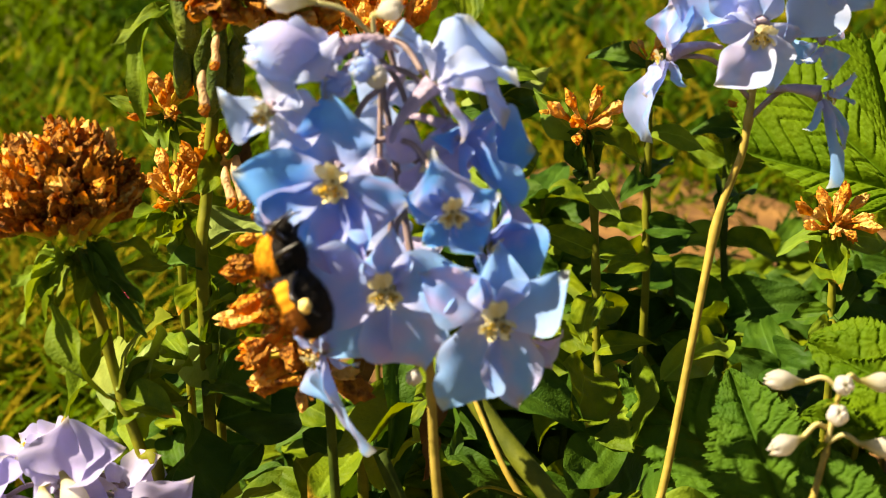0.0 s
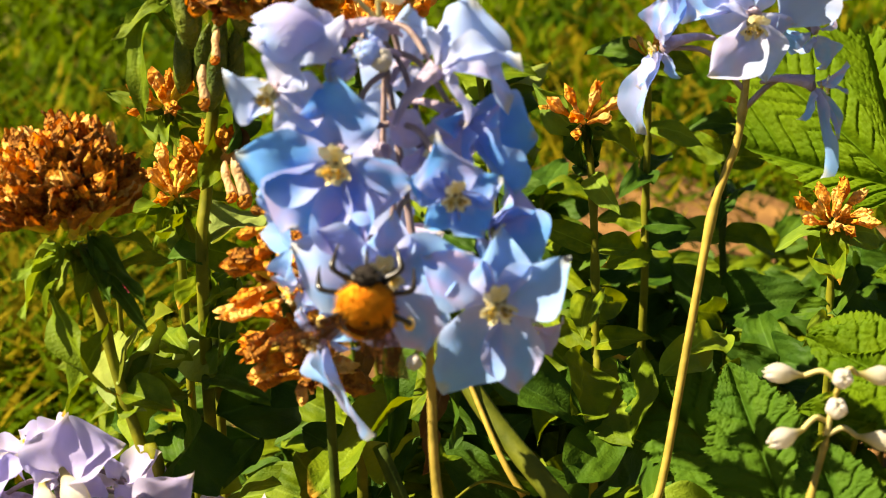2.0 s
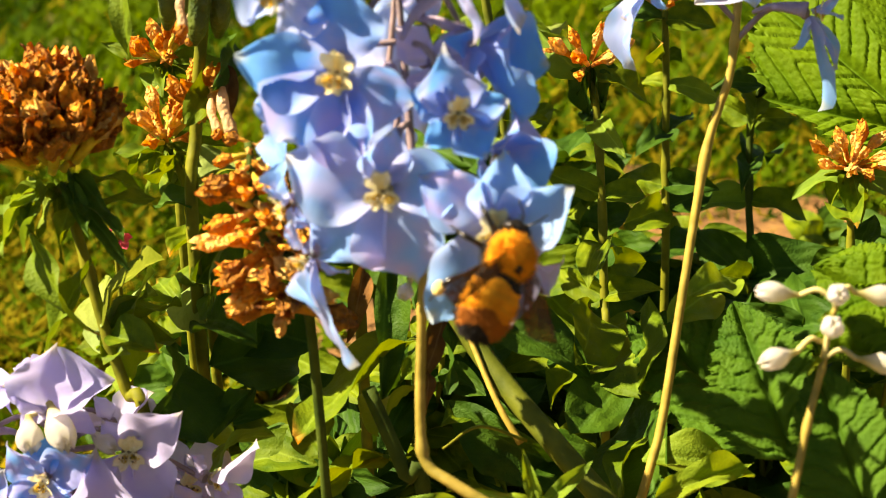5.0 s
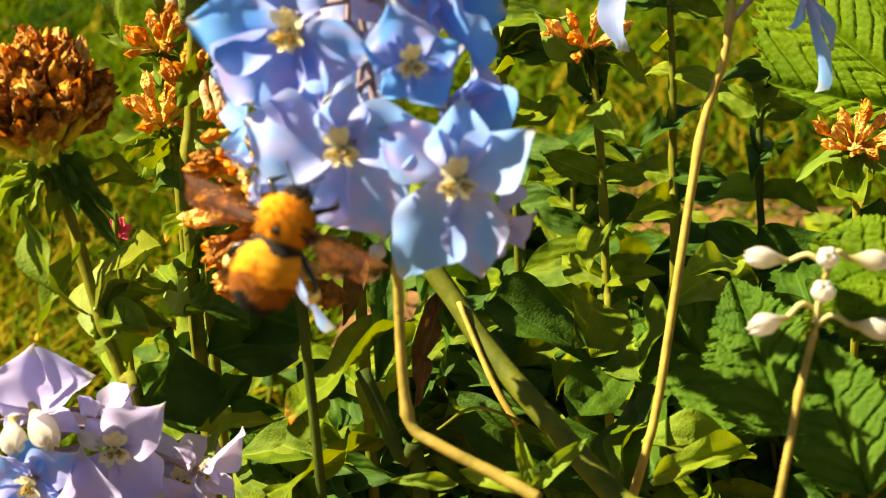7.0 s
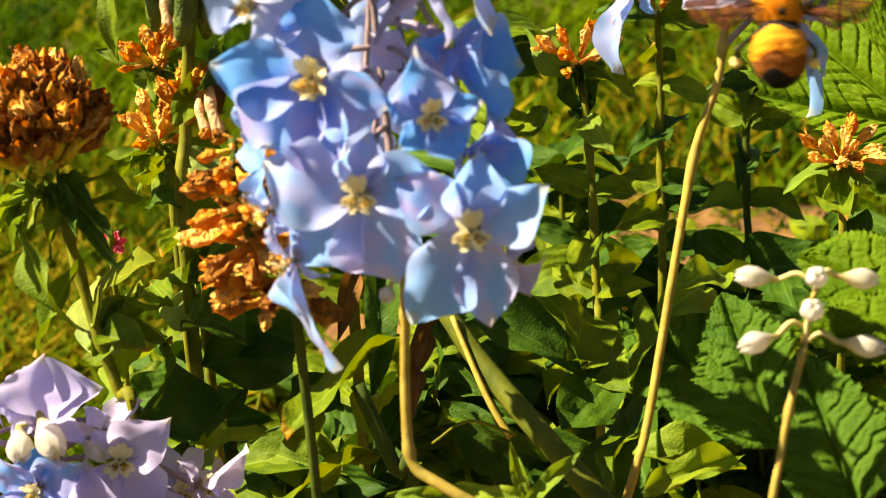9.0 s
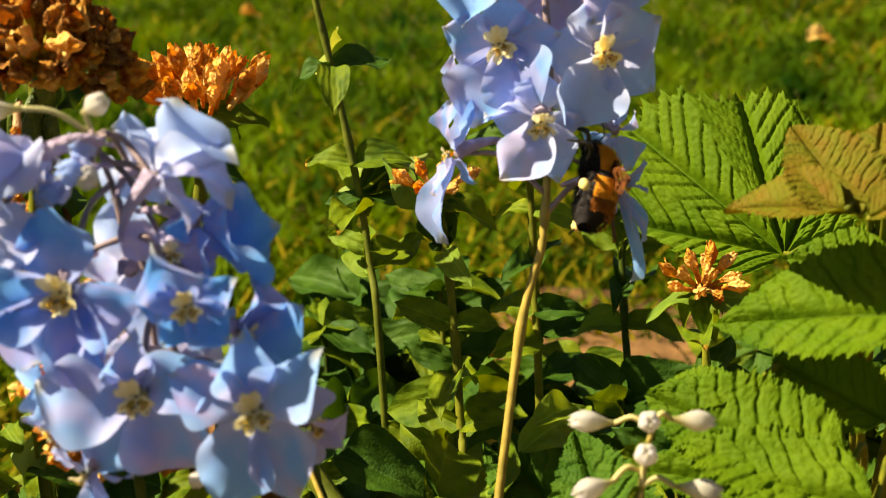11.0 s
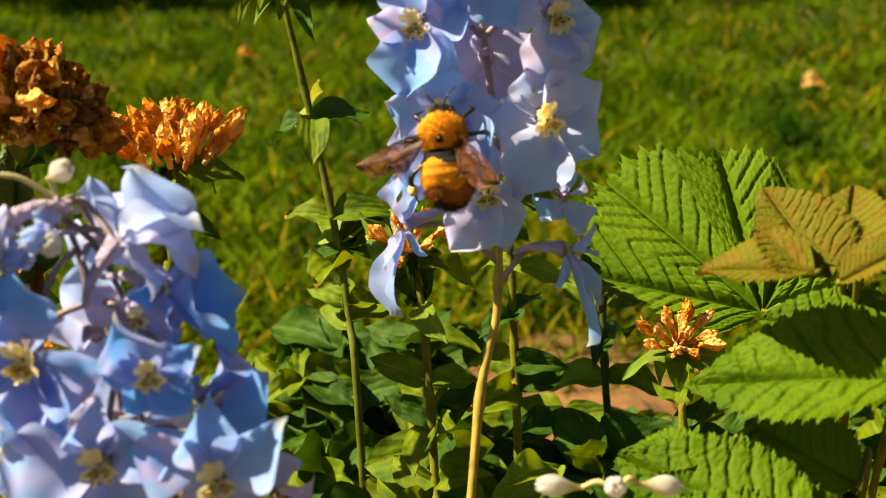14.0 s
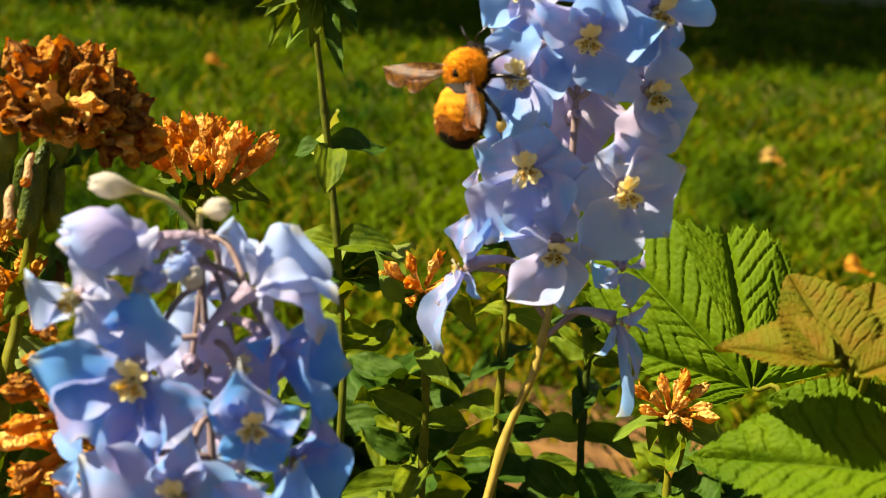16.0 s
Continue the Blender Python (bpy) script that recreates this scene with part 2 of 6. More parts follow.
WING = wing_material()


# ---- mesh helpers ----
class Shape:
    """Collects vertices and faces of one mesh."""

    def __init__(self):
        self.v, self.f, self.m = [], [], []

    def grid(self, rows, mat=0, loop=False):
        n, w, base = len(rows), len(rows[0]), len(self.v)
        for r in rows:
            self.v.extend(tuple(p) for p in r)
        for i in range(n - 1):
            for j in range(w if loop else w - 1):
                k = (j + 1) % w
                self.f.append((base + i * w + j, base + i * w + k, base + (i + 1) * w + k, base + (i + 1) * w + j))
                self.m.append(mat)

    def tube(self, pts, radii, n=7, mat=0, caps=True, rough=0.0, rng=None):
        pts = [Vector(p) for p in pts]
        side = None
        rows = []
        for i, p in enumerate(pts):
            d = (pts[min(i + 1, len(pts) - 1)] - pts[max(i - 1, 0)]).normalized()
            if side is None:
                side = d.orthogonal().normalized()
            side = (side - d * side.dot(d)).normalized()
            up = d.cross(side)
            r = radii[i] if not isinstance(radii, (int, float)) else radii
            rows.append([p + (side * math.cos(a) + up * math.sin(a)) * r * (1 + (rng.uniform(-rough, rough) if rng else 0)) for a in (2 * math.pi * k / n for k in range(n))])
        base = len(self.v)
        self.grid(rows, mat, True)
        if caps:
            self.f.append(tuple(base + k for k in reversed(range(n))))
            self.m.append(mat)
            last = base + (len(rows) - 1) * n
            self.f.append(tuple(last + k for k in range(n)))
            self.m.append(mat)

    def blob(self, centre, radii, n=10, rings=7, mat=0, rough=0.0, rng=None, turn=None):
        rows = []
        for i in range(rings + 1):
            th = math.pi * (0.02 + 0.96 * i / rings)
            row = []
            for k in range(n):
                a = 2 * math.pi * k / n
                s = 1 + (rng.uniform(-rough, rough) if rng else 0)
                q = Vector((radii[0] * math.sin(th) * math.cos(a), radii[1] * math.sin(th) * math.sin(a), -radii[2] * math.cos(th))) * s
                row.append(Vector(centre) + (turn @ q if turn else q))
            rows.append(row)
        base = len(self.v)
        self.grid(rows, mat, True)
        self.f += [tuple(base + k for k in reversed(range(n))), tuple(base + rings * n + k for k in range(n))]
        self.m += [mat, mat]

    def mesh(self, name, mats, smooth=True):
        me = bpy.data.meshes.new(name)
        me.from_pydata([tuple(p) for p in self.v], [], self.f)
        for x in mats:
            me.materials.append(x)
        me.polygons.foreach_set("material_index", self.m)
        if smooth:
            me.polygons.foreach_set("use_smooth", [True] * len(self.f))
        me.update()
        return me


def thing(name, place, label, category, group="", kind=""):
    ob = new(name)
    ob.matrix_basis = Matrix.Translation(place)
    ob.empty_display_size = 0.01
    return tagged(ob, label, category, group, kind)


def part(name, me, parent, m=None, label=""):
    """Links a mesh as one part; m is its pose in the world, parents are unturned."""
    ob = new(name, me)
    ob.parent = parent
    if m is not None:
        base = Matrix.Identity(4)
        p = parent
        while p:
            base = p.matrix_basis @ base
            p = p.parent
        ob.matrix_basis = base.inverted() @ m
    if label:
        ob["label"] = label
    return ob


def spline(pts, n=6):
    """A smooth line through points."""
    p = [Vector(q) for q in pts]
    p = [p[0] * 2 - p[1]] + p + [p[-1] * 2 - p[-2]]
    out = []
    for i in range(1, len(p) - 2):
        for k in range(n):
            t = k / n
            out.append(0.5 * (2 * p[i] + (p[i + 1] - p[i - 1]) * t + (2 * p[i - 1] - 5 * p[i] + 4 * p[i + 1] - p[i + 2]) * t * t + (3 * p[i] - p[i - 1] - 3 * p[i + 1] + p[i + 2]) * t ** 3))
    out.append(p[-2])
    return out


def stem_part(parent, pts, r0, r1, mat, name="stem", knots=(), n=8, label=""):
    line = spline(pts)
    rad = []
    for i in range(len(line)):
        t = i / (len(line) - 1)
        r = r0 + (r1 - r0) * t
        r *= 1 + sum(0.35 * math.exp(-((t - k) / 0.02) ** 2) for k in knots)
        rad.append(r)
    s = Shape()
    s.tube(line, rad, n)
    return part(name, s.mesh(name, [mat]), parent, Matrix.Identity(4), label)


def aim(base, tip, hint, size=None, twist=0.0):
    """Pose with Y from base to tip and Z towards hint, scaled to the length (or size)."""
    base, tip = Vector(base), Vector(tip)
    y = tip - base
    s = size or y.length
    y.normalize()
    z = Vector(hint)
    z = z - y * z.dot(y)
    if z.length < 1e-5:
        z = y.orthogonal()
    z.normalize()
    x = y.cross(z)
    r = Matrix((x, y, z)).transposed().to_4x4()
    return Matrix.Translation(base) @ r @ Matrix.Rotation(twist, 4, "Y") @ Matrix.Scale(s, 4)


def lean(base, tip):
    """Leaves that stand up lean back towards the lawn."""
    rise = tip[2] - base[2]
    return Vector(tip) + Vector((0.1, 0.93, -0.36)) * (0.9 * rise + 0.012 if rise > 0 else 0)


# ---- leaves ----
def leaf_mesh(name, mat, width=0.36, fold=0.25, curl=0.25, wave=0.05, seed=0, nu=16, nv=8, peak=0.42, teeth=0.0):
    """Lance-shaped leaf of unit length with midrib fold, wavy margin and curl."""
    g = random.Random(seed)
    ph, side = g.uniform(0, 6), g.uniform(-0.12, 0.12)
    rows = []
    for i in range(nu + 1):
        u = i / nu
        w = width * 0.5 * (u / peak) ** 0.65 * math.exp(0.65 * (1 - u / peak)) * (1 - u ** 6) if u > 0 else 0.02
        w = max(w, 0.012)
        row = []
        for j in range(nv + 1):
            v = -1 + 2 * j / nv
            ww = w * (1 + teeth * ((i % 2) - 0.5) * (abs(v) > 0.9))
            x = v * ww + side * math.sin(u * 2.6) * 0.6
            z = abs(v) * ww * fold * 1.4 - curl * u * u + wave * math.sin(u * 9 + ph + v * 1.2) * abs(v) ** 1.5 + 0.014 * math.sin(u * 24 + abs(v) * 5) * (1 - abs(v) * 0.4)
            row.append((x, u - 0.25 * curl * u * u, z))
        rows.append(row)
    s = Shape()
    s.grid(rows)
    return s.mesh(name, [mat])


def leaf_set(mat, n, seed, **kw):
    g = random.Random(seed)
    return [leaf_mesh("leaf", mat, width=g.uniform(0.42, 0.62) if "width" not in kw else kw["width"] * g.uniform(0.85, 1.15), fold=g.uniform(0.15, 0.7), curl=g.uniform(0.0, 0.6), wave=g.uniform(0.04, 0.11), seed=seed * 50 + i, peak=g.uniform(0.36, 0.5)) for i in range(n)]


LEAVES = leaf_set(GREEN, 8, 1) + leaf_set(GREEN_TIP, 3, 2) + leaf_set(PALE, 2, 3)
DARKS = leaf_set(DARK, 5, 4)
NARROW = leaf_set(GREEN, 5, 5, width=0.22)
TIPPED = leaf_set(GREEN_TIP, 4, 12, width=0.26)
HANGING = leaf_set(DARK, 4, 9, width=0.24)
DEAD = leaf_set(DRYLEAF, 4, 6, width=0.3)
DOWNY = leaf_set(GREY_LEAF, 3, 7, width=0.6)
YOUNG = leaf_set(PALE, 3, 8, width=0.26)


def quilt(phase):
    """Rounded swelling between narrow sunken veins, one vein per whole number."""
    d = abs(phase - round(phase))
    return 1.0 - 0.9 * math.exp(-(d / 0.12) ** 2) - 0.5 * d * d


def serrate_mesh(name, mat, lobes, reach=110, seed=0, nr=22, na=120, pleat=0.05, cup=0.15):
    """Palmate leaf: lobes are (angle, length); quilted between the veins, toothed along the margin."""
    rows = []
    for i in range(nr + 1):
        q = i / nr
        row = []
        for k in range(na + 1):
            a = -reach + 2 * reach * k / na
            r = 0.0
            for la, ll in lobes:
                r = max(r, ll * max(0.0, math.cos(radians(min(90, abs(a - la) * 1.7)))) ** 0.7)
            r = max(r, 0.30)
            if abs(a) > reach - 16:
                r *= 0.35 + 0.65 * (reach - abs(a)) / 16
            tooth = abs(((a * 0.20 + 50) % 1.0) - 0.35) * 0.11 + abs(((a * 0.60 + 50) % 1.0) - 0.4) * 0.06
            rr = r * q * (1 + (tooth - 0.06) * max(0, (q - 0.84) / 0.16))
            vein = min(lobes, key=lambda l: abs(a - l[0]))
            off = radians(abs(a - vein[0])) * rr
            along = rr * math.cos(radians(a - vein[0]))
            phase = (along * 0.9 - off * 0.95) * 11.5 + 0.42 * noise.noise((along * 7, off * 7, seed))
            z = -0.034 * math.exp(-(off / 0.016) ** 2) * (0.4 + 0.6 * (1 - q))
            z += pleat * quilt(phase) * min(1, off / 0.03)
            z += 0.34 * pleat * quilt(off * 34 + 0.5 * math.floor(phase + 0.5) + 0.5 * noise.noise((along * 20, off * 20, seed))) * min(1, off / 0.05)
            z += -cup * rr * rr + 0.05 * math.sin(a * 0.06 + seed) * q + 0.34 * off
            row.append((rr * math.sin(radians(a)), rr * math.cos(radians(a)), z))
        rows.append(row)
    s = Shape()
    s.grid(rows)
    return s.mesh(name, [mat])


FIVE = [(-46, 0.53), (-17, 1.0), (16, 0.82), (50, 0.54), (100, 0.34)]


# ---- ground ----
def ground():
    """One sheet out to the horizon, with a soil bed under the plants."""
    xs = [-400, -60, -12] + [-3 + 0.12 * i for i in range(51)] + [12, 60, 400]
    ys = [-400, -60, -8, -2, -0.6] + [0.1 * i for i in range(62)] + [12, 60, 900]
    s = Shape()
    rows = [[(x, y, 0.012 * noise.noise((x * 3, y * 3, 0)) if abs(x) < 4 and 0 <= y < 7 else 0) for x in xs] for y in ys]
    s.grid(rows)
    ob = new("ground", s.mesh("ground", [TURF]))
    tagged(ob, "uneven lawn turf in full sun", "lawn", kind="structure")
    b = Shape()
    rows = []
    for i in range(25):
        t = i / 24
        y = -0.3 + 1.62 * t
        row = []
        for k in range(21):
            x = -0.165 + 1.315 * k / 20
            edge = 0.10 * noise.noise((x * 4, 1, 7)) + (0.30 * max(0, -x - 0.05) / 0.5)
            yy = min(y, 1.03 - edge * 2.0)
            xx = x + (0.09 * noise.noise((y * 5, 3, k)) if k in (0, 20) else 0)
            row.append((xx, yy, 0.022 + 0.014 * noise.noise((x * 14, y * 14, 3)) - (0.05 if i == 24 or k in (0, 20) else 0)))
        rows.append(row)
    b.grid(rows)
    tagged(new("flower_bed", b.mesh("flower_bed", [SOIL])), "bare dry brown soil of the flower bed", "soil", kind="structure")


ground()


def grass():
    g = random.Random(11)
    lots = [Shape(), Shape()]
    for n in range(136000):
        y = 0.78 + 3.9 * g.random() ** 1.7
        x = (g.random() - 0.42) * (0.55 + y * 0.75) * 1.15
        if n >= 66000:
            x, y = g.uniform(-0.75, -0.15), g.uniform(0.5, 1.3)
        if n >= 76000:
            x, y = g.uniform(-3.0, 3.2), g.uniform(-1.2, 4.8)
            if -0.17 < x < 1.16 and -0.32 < y < 1.1:
                continue
        if y < 0.98 + 0.08 * noise.noise((x * 6, y * 6, 2)) and x > -0.12 and g.random() < 0.80:
            continue
        h = g.uniform(0.012, 0.040) * (1 + 0.3 * noise.noise((x * 2, y * 2, 5)))
        a, w = g.uniform(0, 6.28), g.uniform(0.0018, 0.0045)
        lean = h * g.uniform(0.4, 1.7)
        b = g.uniform(0, 6.28)
        lx, ly = math.cos(b) * lean, math.sin(b) * lean
        dx, dy = math.cos(a) * w, math.sin(a) * w
        dry = 1 if g.random() < 0.04 + 0.45 * max(0, noise.noise((x * 4.5, y * 3.0, 9))) + (0.22 if y < 1.35 else 0) else 0
        s = lots[dry]
        k = len(s.v)
        s.v += [(x - dx, y - dy, 0), (x + dx, y + dy, 0), (x + dx * 0.8 + lx * 0.4, y + dy * 0.8 + ly * 0.4, h * 0.6), (x - dx * 0.8 + lx * 0.4, y - dy * 0.8 + ly * 0.4, h * 0.6), (x + lx, y + ly, h)]
        s.f += [(k, k + 1, k + 2, k + 3), (k + 3, k + 2, k + 4)]
        s.m += [0, 0]
    tagged(new("grass", lots[0].mesh("grass", [GRASS])), "sunlit green lawn grass behind the bed", "grass", kind="stuff")
    tagged(new("dry_grass", lots[1].mesh("dry_grass", [GRASS_DRY])), "straw-coloured dry grass blades in the lawn", "grass", kind="stuff")


grass()


def shade_tree():
    """An unseen tree, added beyond the lawn to cast shade on its far edge."""
    g = random.Random(3)
    s = Shape()
    for n in range(30000):
        x, y, z = g.uniform(-4.6, 2.0), g.uniform(2.4, 5.6), g.uniform(2.1, 3.7)
        d = ((x + 1.3) / 3.3) ** 2 + ((y - 4.1) / 1.5) ** 2 + ((z - 2.9) / 0.8) ** 2
        if d > 0.75 + 0.5 * noise.noise((x * 1.3, y * 1.3, z * 1.3)):
            continue
        d = Vector((g.uniform(-1, 1), g.uniform(-1, 1), g.uniform(-0.7, 0.5))).normalized()
        e = d.orthogonal().normalized()
        l, w = g.uniform(0.10, 0.16), g.uniform(0.04, 0.06)
        p = Vector((x, y, z))
        k = len(s.v)
        s.v += [p, p + d * l * 0.5 + e * w, p + d * l, p + d * l * 0.5 - e * w]
        s.f.append((k, k + 1, k + 2, k + 3))
        s.m.append(0)
    t = thing("tree", (-1.3, 4.8, 0), "unseen leafy tree added to shade the far lawn", "tree")
    part("crown", s.mesh("crown", [SHADE_LEAVES]), t, Matrix.Identity(4))
    stem_part(t, [(-1.3, 4.8, 0), (-1.35, 4.8, 1.2), (-1.25, 4.75, 2.2), (-1.3, 4.7, 3.2)], 0.13, 0.04, STEM_DARK, "trunk", n=12)
    for x, y, z in ((-3.2, 4.6, 3.0), (0.4, 4.5, 3.0), (-1.9, 3.9, 3.1), (-0.6, 5.2, 3.2), (-2.6, 5.1, 3.1)):
        stem_part(t, [(-1.27, 4.77, 2.0), ((x - 1.27) / 2, (y + 4.77) / 2, 2.5), (x, y, z)], 0.05, 0.012, STEM_DARK, "limb")


shade_tree()


# ---- flowers ----
def sepal_mesh(name, mat, seed, long=1.0, width=0.98):
    """Sepal of unit length: narrow claw, broad cupped blade with a keel, pointed tip and ruffled margin."""
    g = random.Random(seed)
    ph, cup, arch, tw = g.uniform(0, 6), g.uniform(0.15, 0.75), g.uniform(-0.10, 0.18), g.uniform(-0.28, 0.28)
    flick, wide = g.uniform(-0.22, 0.10), g.uniform(0.46, 0.60)
    rows = []
    nu, nv = 18, 10
    for i in range(nu + 1):
        u = i / nu
        if u < wide:
            w = 0.24 + 0.76 * math.sin(u / wide * math.pi / 2) ** 0.9
        else:
            q = (u - wide) / (1 - wide)
            w = (1 - q ** 1.4) * (1 - 0.10 * q)
        w = max(w * width * 0.5, 0.012)
        row = []
        for j in range(nv + 1):
            v = -1 + 2 * j / nv
            z = cup * w * v * v * 1.3 + arch * 4 * u * (1 - u) + flick * max(0, u - 0.7) * 3.3
            z += 0.085 * math.sin(8 * u + ph + 3 * v) * abs(v) ** 1.5 + 0.04 * math.sin(17 * u + 2 * ph - 4 * v) * v * v + tw * v * u * 0.7
            z -= 0.025 * math.exp(-(v / 0.12) ** 2) * (1 - u)
            ww = w * (1 + 0.05 * math.sin(11 * u + ph * 3 + (2 if v > 0 else 0)))
            row.append((v * ww + 0.05 * math.sin(u * 3 + ph), u * long, z))
        rows.append(row)
    s = Shape()
    s.grid(rows)
    return s.mesh(name, [mat])


SEPALS = {m.name: [sepal_mesh("sepal", m, 20 + i) for i in range(11)] for m in (PETAL, PETAL_PALE, PETAL_LILAC, PETAL_MAUVE, BUD_WHITE)}


def eye_meshes():
    """The small cream petals in the throat: an upright notched pair, a bearded pair below, dark stamens."""
    out = []
    for seed in range(4):
        g = random.Random(seed + 90)
        s = Shape()
        for a, long, wide, low in ((70, 0.64, 0.30, 0), (112, 0.60, 0.30, 0), (232, 0.62, 0.30, 1), (305, 0.64, 0.30, 1)):
            a += g.uniform(-16, 16)
            long *= g.uniform(0.8, 1.2)
            ca, sa = math.cos(radians(a)), math.sin(radians(a))
            rows = []
            for i in range(9):
                u = i / 8
                row = []
                for j in range(7):
                    v = -1 + j / 3
                    w = wide * (0.35 + 0.65 * math.sin(min(1, u * 1.5) * 1.57)) * (1 - 0.35 * max(0, u - 0.75) * 4)
                    d = 0.05 + long * u - 0.10 * max(0, u - 0.8) * 5 * (1 - abs(v))
                    z = 0.10 + 0.62 * u - (0.42 if low else 0.26) * u * u + 0.10 * v * v + 0.03 * math.sin(9 * u + 5 * v + seed)
                    row.append((d * ca - v * w * sa, d * sa + v * w * ca, z))
                rows.append(row)
            s.grid(rows, 0)
            if low:
                for n in range(34):
                    d, b = g.uniform(0.14, 0.46), radians(a + g.uniform(-22, 22))
                    p = Vector((d * math.cos(b), d * math.sin(b), 0.10 + 0.62 * d / long - 0.42 * (d / long) ** 2))
                    s.tube([p, p + Vector((g.uniform(-0.05, 0.05), g.uniform(-0.05, 0.05), 0.16))], [0.026, 0.006], 4, 1)
        for n in range(6):
            p = Vector((g.uniform(-0.3, 0.3), g.uniform(-0.25, 0.05), 0.08))
            q = p + Vector((g.uniform(-0.16, 0.16), -0.12 + g.uniform(-0.12, 0.08), 0.42))
            s.tube([p, q], [0.014, 0.012], 4, 0)
            s.blob(q, (0.04, 0.04, 0.055), 5, 3, 3)
        # The throat's floor, its brown tone standing in for the shadow inside.
        s.blob((0, 0, 0.02), (0.34, 0.34, 0.10), 12, 5, 2)
        out.append(s.mesh("eye", [CREAM, YELLOW, SHADED_THROAT, ANTHER]))
    return out


EYES = eye_meshes()


def spur_mesh():
    s = Shape()
    s.tube(spline([(0, 0.05, 0.02), (0, 0.13, -0.3), (0, 0.17, -0.65), (0, 0.10, -0.98)], 4), [0.16, 0.15, 0.13, 0.12, 0.11, 0.10, 0.09, 0.08, 0.07, 0.06, 0.055, 0.05, 0.035], 8, 0)
    s.blob((0, 0, -0.03), (0.13, 0.13, 0.1), 8, 5, 1)
    return s.mesh("spur", [SPUR, STEM_MAUVE])


SPUR_MESH = spur_mesh()


def blossom(plant, centre, face, mat, eye, tips, height):
    """One delphinium blossom: spur as its base, sepals to the given tips (millimetres from the centre, relative width), the eye, and a stalk."""
    g = random.Random(round(centre[0] * 9e4) + round(centre[2] * 7e4))
    centre, face = Vector(centre), Vector(face).normalized()
    reach = sum(Vector(t[:3]).length for t in tips) / len(tips) / 1000
    up = Vector((0, 0, 1))
    m = aim(centre, centre + (up - face * up.dot(face) + Vector((1e-4, 0, 0))), face, reach * 0.95)
    base = part("flower", SPUR_MESH, plant, m)
    inv = m.inverted()
    for k, (x, y, z, wide) in enumerate(tips):
        tip = Vector((x, y, z)) / 1000
        root = centre + tip.normalized() * 0.0012 + face * 0.00025 * (k % 3)
        ob = new("sepal", g.choice(SEPALS[mat.name]))
        ob.parent = base
        ob.matrix_basis = inv @ aim(root, centre + tip, face) @ Matrix.Rotation(g.uniform(-0.16, 0.16), 4, "Y") @ Matrix.Diagonal((wide, 1, min(1.0, wide), 1))
    if eye:
        ob = new("eye", g.choice(EYES))
        ob.parent = base
        ob["label"] = "cream and yellow eye petals"
        ob.matrix_basis = inv @ Matrix.Translation(face * 0.0022) @ m @ Matrix.Rotation(g.uniform(-0.25, 0.25), 4, "Z") @ Matrix.Scale(eye * 0.00078 / (reach * 0.95), 4)
    line = STEM_LINES[plant]
    node = Vector(line[int(height * (len(line) - 1))])
    back = centre - face * reach * 0.05
    mid = (node + back) / 2 + Vector((0, 0.002, 0.004))
    stem_part(plant, [node, mid, back], 0.0008, 0.0006, STEM_MAUVE, "flower_stalk", n=6)
    return base


def bud(plant, centre, direction, size, mat, g, node=None, width=0.30):
    """Closed bud of overlapping sepals."""
    centre, direction = Vector(centre), Vector(direction).normalized()
    m = aim(centre, centre + direction, Vector((0, 0, 1)) + direction.orthogonal() * 0.1, size)
    s = Shape()
    rows = []
    for i in range(11):
        u = i / 10
        r = width * (0.24 + 0.76 * max(0, math.sin(math.pi * 0.5 * min(1, u / 0.66))) ** 2.2) * (1 - max(0, (u - 0.60) / 0.40) ** 2.6 * 0.62)
        rib = 0.03 + 0.15 * max(0, u - 0.45)
        rows.append([(r * math.cos(a) * (1 + rib * math.cos(5 * a + u * 2)), u + (0.07 * math.cos(5 * a + 2) if i == 10 else 0), r * math.sin(a) * (1 + rib * math.cos(5 * a + u * 2))) for a in (2 * math.pi * k / 20 for k in range(20))])
    tip = [(0.35 * x, 0.90, 0.35 * z) for x, y, z in rows[-1]]
    rows.append(tip)
    s.grid(rows, 0, True)
    if mat is not BUD_WHITE:
        s.tube(spline([(0, 0.1, 0.1), (0, -0.25, 0.24), (0, -0.55, 0.2)], 4), [0.10, 0.10, 0.09, 0.08, 0.075, 0.07, 0.065, 0.06, 0.05], 8, 1)
    base = part("bud", s.mesh("bud", [mat, BUD_STALK if mat is BUD_WHITE else SPUR]), plant, m)
    for k in range(0 if mat is BUD_WHITE else 3):
        ob = new("sepal", g.choice(SEPALS[mat.name]))
        ob.parent = base
        ob.matrix_basis = Matrix.Rotation(radians(120 * k + g.uniform(-20, 20)), 4, "Y") @ Matrix.Translation((0, 0.08, width * 0.80)) @ Matrix.Rotation(radians(g.uniform(-12, -5)), 4, "X") @ Matrix.Scale(0.9, 4) @ Matrix.Diagonal((0.85, 1, -1, 1))
    if node is not None:
        stem_part(plant, [node, (Vector(node) + centre) / 2 + Vector((0, 0, 0.002)), centre], 0.0006, 0.0006, STEM_MAUVE if mat is not BUD_WHITE else BUD_STALK, "flower_stalk", n=6)
    return base


